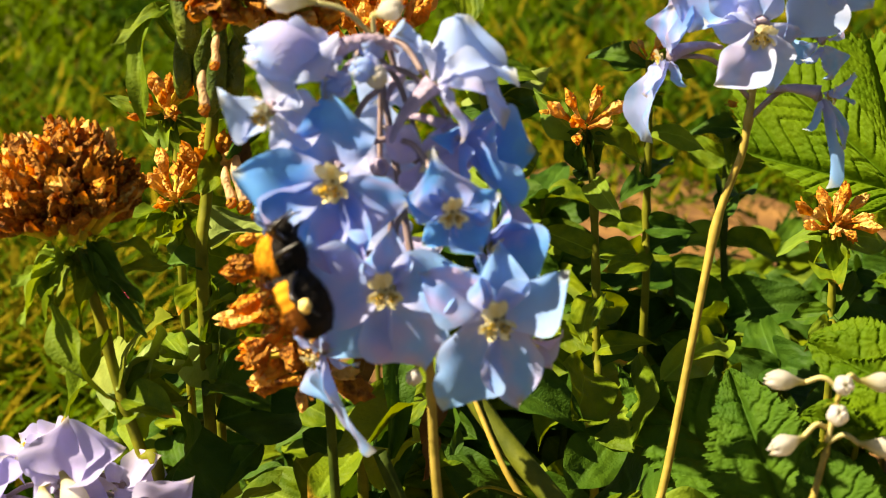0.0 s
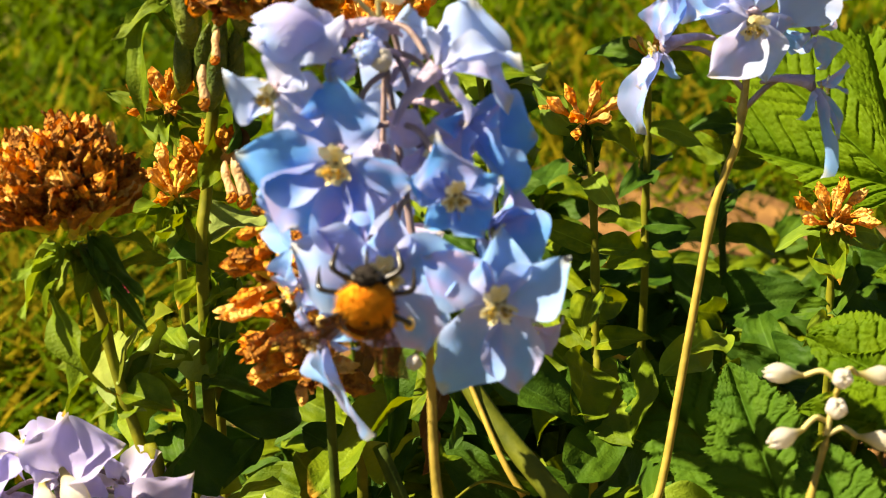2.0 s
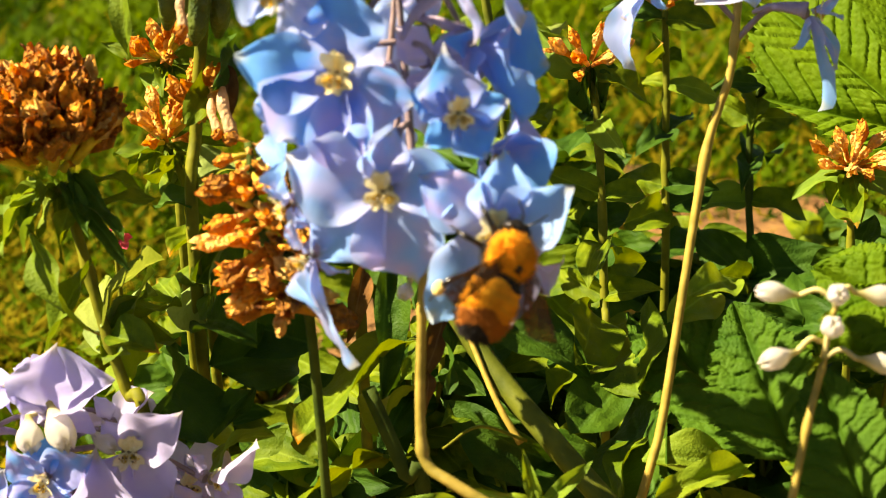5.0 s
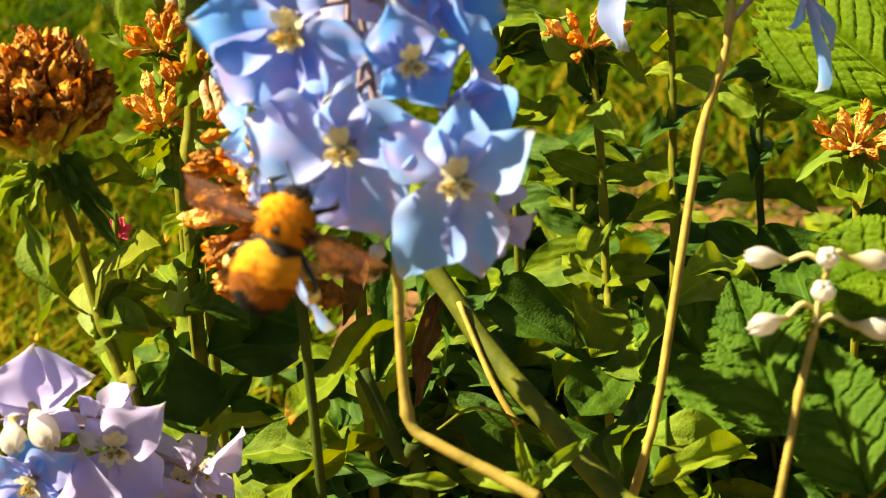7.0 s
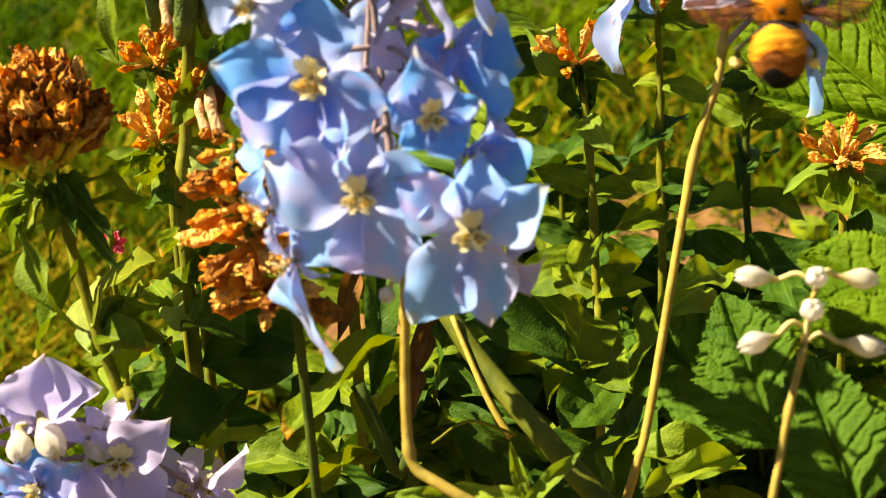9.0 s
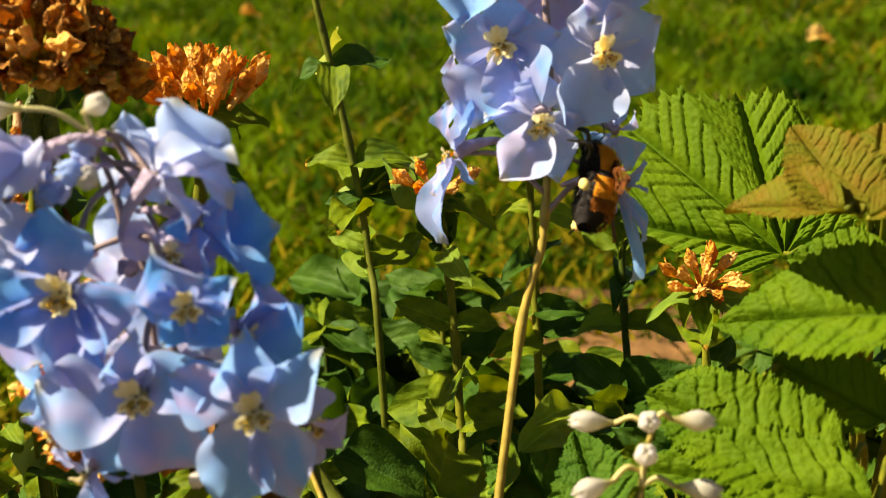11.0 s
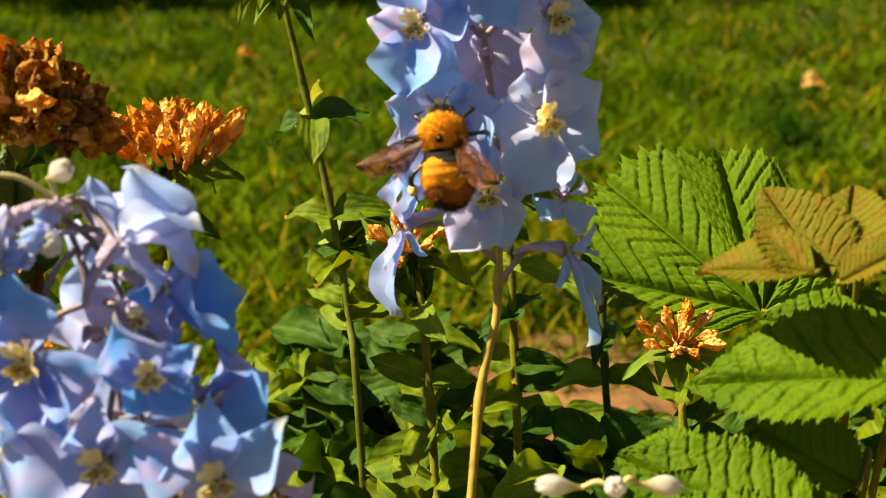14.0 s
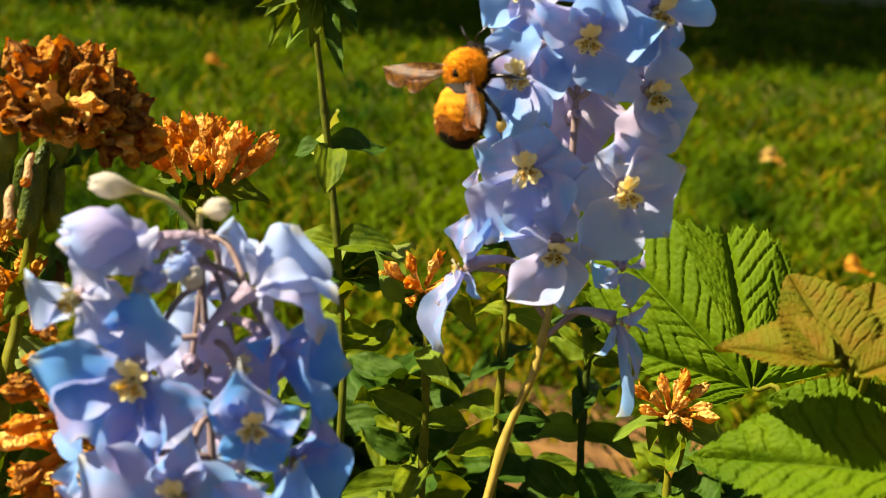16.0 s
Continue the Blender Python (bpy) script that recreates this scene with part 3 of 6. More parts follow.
def radial(face, size):
    """Five sepal tips spread evenly round a blossom's face, a little cupped."""
    g = random.Random(round(size * 100) + round(face[0] * 999))
    f = Vector(face).normalized()
    u = (Vector((0, 0, 1)) - f * f.z).normalized()
    r = u.cross(f)
    out = []
    for k in range(5):
        a = radians(72 * k + g.uniform(-10, 10))
        v = (u * math.cos(a) + r * math.sin(a) + f * g.uniform(0.05, 0.4)) * size * g.uniform(0.88, 1.15)
        out.append((v.x, v.y, v.z, g.uniform(0.75, 1.0)))
    return out


STEM_LINES = {}


def delphinium(pivot, label, stem, r, stem_mat, buds, seed):
    """A spike: its stem and the buds; the blossoms follow one by one."""
    g = random.Random(seed)
    d = thing("delphinium", pivot, label, "flower", "delphinium spikes")
    line = STEM_LINES[d] = spline(stem, 8)
    k = len(line) * 55 // 100
    mid = r[0] * 0.45 + r[1] * 0.55
    stem_part(d, line[:k:4] + [line[k]], r[0], mid, stem_mat, "stem", (0.6, 0.9))
    stem_part(d, line[k::4] + [line[-1]], mid, r[1] * 0.8, STEM_MAUVE, "upper_stem", label="mauve-brown upper stem")
    for c, f, size, mat, h, wide in buds:
        bud(d, c, f, size, mat, g, line[int(h * (len(line) - 1))], wide)
    return d


FRONT = delphinium((-0.0002, 0.2956, 0.2501), "pale blue delphinium spike in full bloom with lilac shades", [(0.0281, 0.2839, 0.236), (0.0186, 0.288, 0.2397), (0.0053, 0.2923, 0.245), (-0.0002, 0.2956, 0.2501), (-0.0015, 0.3005, 0.2725), (-0.0018, 0.3020, 0.2890), (-0.005, 0.3075, 0.3117), (-0.0080, 0.3130, 0.3338), (-0.0105, 0.3155, 0.354), (-0.0111, 0.3162, 0.3585)], (0.0015, 0.0006), STEM_TAN, [
    ((-0.0175, 0.306, 0.3569), (-0.96, -0.21, 0.2), 0.0188, PETAL_LILAC, 0.97, 0.33),
    ((-0.0096, 0.304, 0.3537), (-0.64, -0.64, 0.43), 0.0078, PETAL_LILAC, 0.98, 0.34),
    ((-0.0091, 0.309, 0.357), (-0.71, -0.47, 0.51), 0.0063, PETAL_LILAC, 0.99, 0.36),
    ((-0.0096, 0.304, 0.3513), (-0.14, -0.73, 0.67), 0.0068, BUD_WHITE, 0.97, 0.36),
    ((-0.0168, 0.309, 0.3521), (-0.52, -0.84, -0.17), 0.0083, PETAL_LILAC, 0.95, 0.28),
    ((-0.0227, 0.314, 0.3666), (-0.93, -0.32, 0.18), 0.0102, BUD_WHITE, 0.99, 0.26),
    ((-0.011, 0.314, 0.3634), (0.77, -0.52, 0.38), 0.0077, BUD_WHITE, 1.0, 0.30),
    ((-0.0044, 0.3, 0.2878), (-0.25, -0.86, -0.44), 0.0046, BUD_WHITE, 0.58, 0.40),
], 5)
blossom(FRONT, (-0.0195, 0.2975, 0.3339), (-0.12, -0.97, 0.15), PETAL, 9.0, ((-21.0, -2.0, 2.6, 0.85), (-0.8, 1.0, 17.9, 1.10), (15.2, -3.0, -6.2, 1.05), (3.4, -5.0, -21.4, 0.66), (-11.3, -3.0, -15.3, 1.10)), 0.86)
blossom(FRONT, (0.0038, 0.2925, 0.3285), (0.2, -0.93, 0.1), PETAL, 7.0, ((-2.4, -5.0, 12.3, 1.15), (-8.8, -3.0, 4.3, 0.95), (-5.7, -4.0, -6.5, 0.95), (7.0, -3.0, -8.7, 1.00), (10.3, -1.0, 2.3, 1.00)), 0.8)
blossom(FRONT, (-0.0096, 0.2925, 0.3112), (-0.1, -0.97, 0.18), PETAL_PALE, 8.5, ((-20.4, -1.0, 5.5, 0.95), (-15.0, -2.0, -15.4, 0.90), (6.6, -3.0, -19.8, 0.95), (17.4, -2.0, 4.3, 0.90), (0.6, 1.0, 12.4, 1.00)), 0.72)
blossom(FRONT, (0.0123, 0.288, 0.3057), (0.15, -0.96, 0.22), PETAL_PALE, 9.0, ((-11.3, -5.0, -19.7, 0.72), (6.2, -5.0, -19.6, 0.70), (15.1, -2.0, 9.7, 0.85), (0.9, 2.0, 15.8, 0.90), (-14.7, 0.0, 10.9, 0.80)), 0.66)
blossom(FRONT, (-0.0322, 0.302, 0.3476), (-0.5, -0.82, 0.1), PETAL_LILAC, 7.0, ((-10.1, -4.0, 4.0, 1.10), (4.5, -2.0, 9.9, 1.30), (11.5, 1.0, -2.1, 1.15), (6.9, -2.0, -9.1, 1.00), (-6.3, -5.0, -5.2, 0.80)), 0.93)
blossom(FRONT, (0.0014, 0.307, 0.3498), (0.55, 0.25, 0.75), PETAL_LILAC, 0, ((7.6, 0.0, 14.8, 1.15), (16.5, -2.0, 5.2, 1.15), (15.7, -5.0, -3.1, 1.10), (7.6, -8.0, -7.9, 1.10), (-7.1, 7.0, 10.0, 1.00)), 0.95)
blossom(FRONT, (0.0063, 0.309, 0.3379), (0.93, -0.2, -0.2), PETAL, 0, ((15.9, -2.0, -3.4, 1.25), (12.2, -4.0, -14.2, 1.15), (9.4, 0.0, 6.3, 1.10), (1.8, -8.0, -10.9, 0.95), (-5.4, -6.0, 2.1, 0.90)), 0.88)
blossom(FRONT, (-0.0015, 0.311, 0.3327), (0.3, -0.8, 0.1), PETAL_MAUVE, 5.0, ((-8.4, 0.0, 7.0, 0.90), (6.0, 0.0, 9.0, 1.00), (10.9, -2.0, -1.8, 1.00), (3.7, -2.0, -9.6, 1.00), (-5.4, -2.0, -7.1, 0.90)), 0.9)
blossom(FRONT, (0.0101, 0.302, 0.3162), (0.8, -0.5, -0.2), PETAL, 5.5, ((14.1, 0.0, 1.0, 1.05), (11.5, -4.0, -9.1, 1.20), (7.1, 2.0, 9.6, 1.15), (-0.6, -6.0, -9.2, 1.00), (-5.4, 4.0, 1.5, 0.90)), 0.78)
blossom(FRONT, (-0.0244, 0.2935, 0.296), (-0.55, -0.6, -0.45), PETAL_PALE, 5.5, ((10.0, -4.0, -23.7, 0.46), (1.1, -7.0, -10.3, 0.75), (-3.8, -6.0, 9.1, 0.50), (4.0, 0.0, 4.8, 0.80), (7.4, 0.0, -4.7, 0.60)), 0.62)
blossom(FRONT, (-0.029, 0.2965, 0.3059), (-0.8, -0.5, -0.2), PETAL_PALE, 5.0, ((-5.4, -5.0, 4.0, 0.70), (0.8, -5.0, -8.0, 0.60), (-1.9, -2.0, 9.5, 0.90), (6.0, -2.0, -4.3, 0.80), (7.0, 5.0, 4.4, 0.80)), 0.68)
blossom(FRONT, (0.0187, 0.304, 0.2914), (0.72, -0.6, 0), PETAL_MAUVE, 5.0, ((9.2, -1.0, 2.0, 1.05), (6.9, -3.0, -5.4, 0.90), (2.2, 0.0, 9.7, 0.90), (-3.7, -3.0, -8.3, 0.80), (-6.1, 5.0, 0.2, 0.80)), 0.62)
blossom(FRONT, (-0.0315, 0.3045, 0.3234), (-0.9, -0.35, -0.1), PETAL_PALE, 0, ((-6.4, -2.0, 8.5, 1.00), (-6.5, -4.0, 1.0, 1.00), (0.1, -5.0, -11.6, 1.10), (4.8, 4.0, 8.8, 1.00), (7.2, 5.0, -10.0, 1.00)), 0.8)
blossom(FRONT, (-0.0065, 0.322, 0.3468), (0.2, 0.95, 0.2), PETAL_LILAC, 0, ((2.2, 0.0, 13.8, 0.55), (-3.8, 4.0, 0.0, 0.80), (7.3, 2.0, 7.1, 0.90), (-8.9, 5.0, -10.8, 0.90), (3.7, 5.0, -9.4, 0.90)), 0.95)
blossom(FRONT, (-0.0114, 0.316, 0.3281), (-0.1, 0.9, -0.2), PETAL_LILAC, 0, ((0.0, 4.0, 15.5, 0.90), (-11.5, 6.0, 1.7, 1.00), (9.8, 6.0, 0.4, 1.00), (-6.6, 5.0, -14.2, 1.00), (8.6, 5.0, -14.1, 1.00)), 0.86)
blossom(FRONT, (-0.0102, 0.312, 0.3082), (0.1, 0.9, -0.4), PETAL_LILAC, 0, ((-1.3, 4.0, 13.2, 0.90), (-12.9, 6.0, 1.4, 1.00), (11.3, 6.0, 0.1, 1.00), (-8.0, 5.0, -17.9, 1.00), (8.8, 5.0, -17.8, 1.00)), 0.74)

BACK = delphinium((0.052, 0.3447, 0.2228), "tall sky blue delphinium spike with open blossoms on a straw stem", [(0.046, 0.3349, 0.1952), (0.0494, 0.3394, 0.2087), (0.052, 0.3447, 0.2228), (0.0589, 0.3649, 0.2793), (0.0635, 0.3688, 0.2986), (0.0649, 0.3746, 0.3173), (0.065, 0.381, 0.343), (0.0627, 0.3852, 0.3661), (0.0614, 0.388, 0.3903), (0.0609, 0.3891, 0.4089)], (0.00125, 0.0008), STEM_TAN, [
    ((0.0595, 0.3872, 0.4102), (-0.4108, -0.0711, 0.9089), 0.0090, PETAL_PALE, 1.0, 0.3),
    ((0.0642, 0.387, 0.4089), (0.5175, -0.0582, 0.8537), 0.0085, PETAL_LILAC, 1.0, 0.3),
], 6)
blossom(BACK, (0.0528, 0.3705, 0.3502), (-0.15, -0.97, 0.15), PETAL_PALE, 8.0, ((-14.1, 0.0, 3.6, 1.05), (1.5, 1.0, 11.4, 1.20), (14.1, -3.0, 3.1, 0.90), (9.7, -5.0, -15.1, 1.15), (-6.6, -5.0, -19.5, 1.05)), 0.68)
blossom(BACK, (0.0763, 0.3695, 0.3487), (0.25, -0.95, 0.12), PETAL_LILAC, 8.5, ((13.7, -3.0, 8.1, 1.15), (12.9, -4.0, -8.5, 1.10), (-6.6, -5.0, -18.8, 1.00), (-14.5, 0.0, 0.9, 1.00), (-2.0, 1.0, 14.1, 1.20)), 0.68)
blossom(BACK, (0.0624, 0.364, 0.3343), (0, -0.9, -0.3), PETAL_LILAC, 7.5, ((-8.6, -4.0, -15.2, 0.85), (4.4, -5.0, -15.1, 0.85), (-13.4, 0.0, -1.9, 1.05), (11.0, 0.0, -2.2, 1.00), (0.1, 2.0, 10.5, 1.20)), 0.6)
blossom(BACK, (0.0427, 0.372, 0.3226), (-0.95, -0.25, -0.05), PETAL_PALE, 4.0, ((5.4, -2.0, 14.9, 0.75), (-3.2, -5.0, 14.0, 0.75), (-6.5, -5.0, -8.8, 0.80), (-4.9, -3.0, -22.0, 0.48), (3.7, -3.0, -7.1, 0.75)), 0.54)
blossom(BACK, (0.0806, 0.369, 0.3159), (0.93, -0.3, 0.2), PETAL_PALE, 5.0, ((7.2, -2.0, 7.3, 0.55), (8.2, -4.0, -0.3, 0.60), (7.5, -4.0, -22.6, 0.34), (8.7, 0.0, -13.9, 0.30), (-1.8, -4.0, -8.1, 0.70)), 0.5)
blossom(BACK, (0.0476, 0.3745, 0.3719), (-0.3, -0.95, 0), PETAL_PALE, 8.0, ((-12.1, -2.0, 0.2, 1.05), (-4.2, -5.0, -17.7, 1.05), (7.9, -4.0, -11.6, 1.00), (12.1, 0.0, 3.9, 1.10), (-1.8, 1.0, 13.8, 1.15)), 0.78)
blossom(BACK, (0.0784, 0.3745, 0.3729), (0.4, -0.9, 0.05), PETAL_LILAC, 8.0, ((11.7, -3.0, -2.1, 1.05), (9.6, -4.0, -11.3, 1.00), (-4.6, -5.0, -17.7, 1.05), (-12.0, 0.0, 2.1, 0.95), (-0.0, 1.0, 13.1, 1.15)), 0.78)
blossom(BACK, (0.0818, 0.379, 0.3268), (0.7, -0.6, -0.3), PETAL_PALE, 0, ((4.5, 0.0, -9.8, 0.95), (-4.3, -3.0, -4.9, 0.90), (5.1, 0.0, 5.0, 1.00), (-8.3, 2.0, -0.4, 1.00), (-2.0, 3.0, 8.7, 1.00)), 0.6)
blossom(BACK, (0.0633, 0.39, 0.3598), (0, 0.95, -0.15), PETAL_MAUVE, 0, ((-7.9, 3.0, -13.3, 1.10), (7.1, 3.0, -12.8, 1.10), (13.5, 4.0, 3.5, 1.20), (-0.6, 4.0, 13.5, 1.20), (-13.4, 4.0, 2.4, 1.20)), 0.75)
blossom(BACK, (0.0632, 0.388, 0.3415), (0, 0.95, -0.2), PETAL_LILAC, 0, ((-7.2, 3.0, -12.3, 0.90), (6.5, 3.0, -12.5, 0.90), (12.2, 4.0, 3.4, 1.00), (-0.6, 4.0, 13.6, 1.00), (-11.4, 4.0, 0.7, 1.00)), 0.68)
blossom(BACK, (0.0456, 0.38, 0.3378), (-0.9, -0.3, 0), PETAL_LILAC, 4.5, ((-4.6, -2.0, 8.3, 0.70), (-3.4, -4.0, -3.3, 0.70), (-1.5, -2.0, -8.1, 0.80), (3.5, 3.0, 6.4, 0.80), (4.1, 3.0, -5.1, 0.80)), 0.64)
for c, f, size, mat, h in (
    ((0.0618, 0.3733, 0.3837), (0.0092, -0.9954, -0.0954), 16.5, PETAL_PALE, 0.84),
    ((0.0765, 0.3795, 0.3915), (0.4867, -0.872, 0.0517), 15.0, PETAL_PALE, 0.88),
    ((0.0445, 0.3798, 0.3919), (-0.4666, -0.8821, 0.0648), 15.0, PETAL_PALE, 0.88),
    ((0.0607, 0.3786, 0.3999), (0.015, -0.9268, 0.3752), 14.0, PETAL_PALE, 0.95),
    ((0.0700, 0.3925, 0.3790), (0.5, 0.8, -0.1), 15.0, PETAL_LILAC, 0.82),
    ((0.0520, 0.3915, 0.3770), (-0.6, 0.7, -0.1), 15.0, PETAL_LILAC, 0.80),
):
    blossom(BACK, c, f, mat, 8.0, radial(f, size), h)

LOW = delphinium((-0.083, 0.3182, 0.1915), "low lilac and white delphinium cluster in half bloom", [(-0.0809, 0.3128, 0.1737), (-0.083, 0.3182, 0.1915), (-0.0888, 0.3248, 0.2052), (-0.0946, 0.3328, 0.223), (-0.0973, 0.3359, 0.2308)], (0.0018, 0.001), STEM_MAUVE, [
    ((-0.0958, 0.328, 0.2388), (0.52, -0.76, -0.39), 0.0145, BUD_WHITE, 0.92, 0.25),
    ((-0.1008, 0.327, 0.2355), (0.29, -0.86, -0.42), 0.0105, BUD_WHITE, 0.9, 0.32),
    ((-0.0869, 0.33, 0.2307), (0.73, -0.68, -0.04), 0.0117, BUD_WHITE, 0.85, 0.20),
], 7)
blossom(LOW, (-0.0963, 0.33, 0.2347), (0, -0.5, 0.85), PETAL_MAUVE, 0, ((2.7, -2.0, 19.6, 0.95), (16.5, 0.0, 10.1, 1.00), (-10.8, -2.0, 8.0, 0.95), (12.9, -6.0, -0.8, 0.80), (-6.8, -6.0, -2.2, 0.80)), 0.95)
blossom(LOW, (-0.0761, 0.3275, 0.2273), (0.2, -0.9, 0.35), PETAL_MAUVE, 8.0, ((13.5, -1.0, 11.9, 0.95), (-6.7, 0.0, 7.8, 0.80), (-9.1, -5.0, -10.4, 0.95), (11.1, -5.0, -12.1, 0.95), (0.7, 1.0, 8.0, 0.80)), 0.8)
blossom(LOW, (-0.0837, 0.34, 0.2278), (0.3, -0.3, 0.9), PETAL_MAUVE, 0, ((9.4, 0.0, 9.8, 1.00), (-4.1, 0.0, 7.2, 0.90), (-11.5, -3.0, -0.7, 0.80), (4.4, -5.0, -4.5, 0.90), (14.7, -4.0, -0.4, 0.80)), 0.9)
blossom(LOW, (-0.0596, 0.336, 0.2158), (0.85, -0.45, 0.2), PETAL_MAUVE, 6.0, ((13.8, -1.0, 12.6, 0.55), (11.0, -4.0, -5.5, 0.70), (1.3, -6.0, -7.5, 0.60), (-4.3, 0.0, 6.7, 0.70), (7.5, -5.0, -0.1, 0.50)), 0.75)
blossom(LOW, (-0.0954, 0.3215, 0.2222), (-0.1, -0.98, 0), PETAL, 7.0, ((12.8, -2.0, 7.9, 0.90), (8.7, -4.0, -6.3, 0.90), (-8.0, -4.0, -6.2, 0.90), (-9.3, -2.0, 8.1, 0.90), (1.6, 0.0, 11.5, 0.90)), 0.7)
blossom(LOW, (-0.1144, 0.33, 0.2278), (-0.7, -0.5, 0.4), PETAL_MAUVE, 5.0, ((9.0, 0.0, 12.3, 0.90), (-6.1, -2.0, 10.4, 0.90), (-6.9, -4.0, -7.2, 0.90), (5.8, -4.0, -8.9, 0.90), (1.3, 2.0, 13.0, 0.90)), 0.85)
for c, f, size, mat, h in (
    ((-0.0839, 0.3203, 0.2111), (0.2554, -0.9645, 0.0664), 17.0, PETAL_MAUVE, 0.55),
    ((-0.0663, 0.331, 0.2029), (0.7852, -0.6193, -0.002), 16.0, PETAL_MAUVE, 0.55),
    ((-0.1041, 0.3174, 0.2113), (-0.4563, -0.8807, 0.1274), 16.5, PETAL, 0.55),
    ((-0.1056, 0.3419, 0.2344), (-0.2763, 0.1232, 0.9531), 14.0, PETAL_MAUVE, 0.95),
    ((-0.0670, 0.3400, 0.2104), (0.6951, -0.5716, 0.436), 15.0, PETAL_MAUVE, 0.65),
):
    blossom(LOW, c, f, mat, 7.5, radial(f, size), h)


def bud_stalk():
    d = thing("delphinium_bud_stalk", (0.0745, 0.2731, 0.2363), "slender tan stalk carrying five white closed buds", "flower")
    g = random.Random(4)
    line = [(0.0744, 0.2757, 0.232), (0.0773, 0.2805, 0.2439), (0.0809, 0.2868, 0.2602), (0.084, 0.2916, 0.2709), (0.0859, 0.2952, 0.2796), (0.0879, 0.2972, 0.285)]
    stem_part(d, line, 0.0010, 0.0006, STEM_TAN, "stem", (0.4, 0.6))
    for a, b, size, node in (
        ((0.0797, 0.2984, 0.2847), (0.0716, 0.2964, 0.2865), 0.0, (0.0869, 0.2968, 0.2839)),
        ((0.086, 0.2942, 0.2866), (0.086, 0.2843, 0.2913), 0.0062, (0.0869, 0.2964, 0.2828)),
        ((0.0913, 0.2985, 0.2851), (0.0995, 0.3001, 0.2835), 0.0, (0.0873, 0.2969, 0.2845)),
        ((0.0852, 0.2926, 0.2781), (0.0852, 0.2873, 0.2842), 0.0066, (0.0846, 0.2924, 0.2731)),
        ((0.0785, 0.2906, 0.2754), (0.0713, 0.2856, 0.2755), 0.0, (0.0845, 0.2938, 0.2758)),
        ((0.0909, 0.2914, 0.2734), (0.0995, 0.2909, 0.272), 0.0, (0.0846, 0.2924, 0.2731)),
    ):
        a, b = Vector(a), Vector(b)
        bud(d, a, b - a, (size or (b - a).length * 1.1), BUD_WHITE, g, node, 0.24 if not size else 0.36)
    for a, b in (((0.0846, 0.2919, 0.2721), (0.0809, 0.2902, 0.271)), ((0.0849, 0.2924, 0.2731), (0.0812, 0.2889, 0.2729)), ((0.0867, 0.2959, 0.2817), (0.0832, 0.2944, 0.2812))):
        part("bract", NARROW[0], d, aim(a, b, (0, -0.6, 1)))


bud_stalk()


# ---- dried flower heads ----
def floret_meshes(kind, n, seed, wide=1.0):
    """Withered tubular floret of unit length: calyx tube and crumpled petals."""
    out = []
    for i in range(n):
        g = random.Random(seed + i)
        s = Shape()
        k = 16
        rows = []
        fold, tw, ph = g.choice((3, 4, 5)), g.uniform(-4, 4), g.uniform(0, 6)
        bx, bz = g.uniform(-0.16, 0.16), g.uniform(-0.16, 0.16)
        for j in range(11):
            u = j / 10
            r = wide * ((0.085 + 0.05 * u) if u < 0.5 else 0.11 + 0.11 * math.sin(min(1, (u - 0.5) / 0.36) * 1.57))
            r *= 1 - 0.6 * max(0, (u - 0.8) / 0.2)
            cr = 0.05 if u < 0.5 else 0.40
            rows.append([(bx * u * u + r * math.cos(a) * (1 + cr * math.cos(fold * a + tw * u + ph)), u + (0.06 * math.cos(2 * a + ph) if u > 0.7 else 0), bz * u * u + r * math.sin(a) * (1 + cr * math.cos(fold * a + tw * u + ph) + g.uniform(-cr, cr) * 0.6)) for a in (2 * math.pi * q / k for q in range(k))])
        s.grid(rows[:6], 0, True)
        s.grid(rows[5:], 1, True)
        for q in range(1):
            a = g.uniform(0, 6.28)
            p = Vector((bx * 0.8 + 0.10 * wide * math.cos(a), 0.84, bz * 0.8 + 0.10 * wide * math.sin(a)))
            e = p + Vector((0.13 * math.cos(a), g.uniform(0.02, 0.22), 0.13 * math.sin(a)))
            w = Vector((-math.sin(a), 0, math.cos(a))) * g.uniform(0.03, 0.06)
            s.grid([[p - w, p, p + w], [(p + e) / 2 - w * 1.2, (p + e) / 2 + Vector((0, 0.06, 0)), (p + e) / 2 + w], [e - w * 0.4, e - Vector((0, 0.05, 0)), e + w * 0.5]], 1)
        base, tip = kind
        out.append(s.mesh("floret", [base, tip]))
    return out


RUST = floret_meshes((CALYX, DRIED_TIP), 5, 300, 0.95) + floret_meshes((DRIED, DRIED_TIP), 5, 320, 0.95) + floret_meshes((CALYX, DRIED), 4, 340, 0.8)
CROWD = floret_meshes((CALYX, DRIED_TIP), 8, 480, 0.74) + floret_meshes((DRIED, DRIED_TIP), 5, 500, 0.72) + floret_meshes((CALYX, DRIED), 4, 520, 0.66) + floret_meshes((CALYX, DRIED_PALE), 3, 540, 0.66)
LONG = floret_meshes((CALYX, DRIED_TIP), 7, 400, 0.98) + floret_meshes((DRIED, DRIED_TIP), 5, 420, 0.95) + floret_meshes((CALYX, DRIED), 4, 440, 0.9) + floret_meshes((CALYX, DRIED_PALE), 2, 460, 0.85)
STRAW = floret_meshes((DRIED_PALE, DRIED), 4, 360, 0.62) + floret_meshes((DRIED, DRIED_PALE), 4, 380, 0.60)


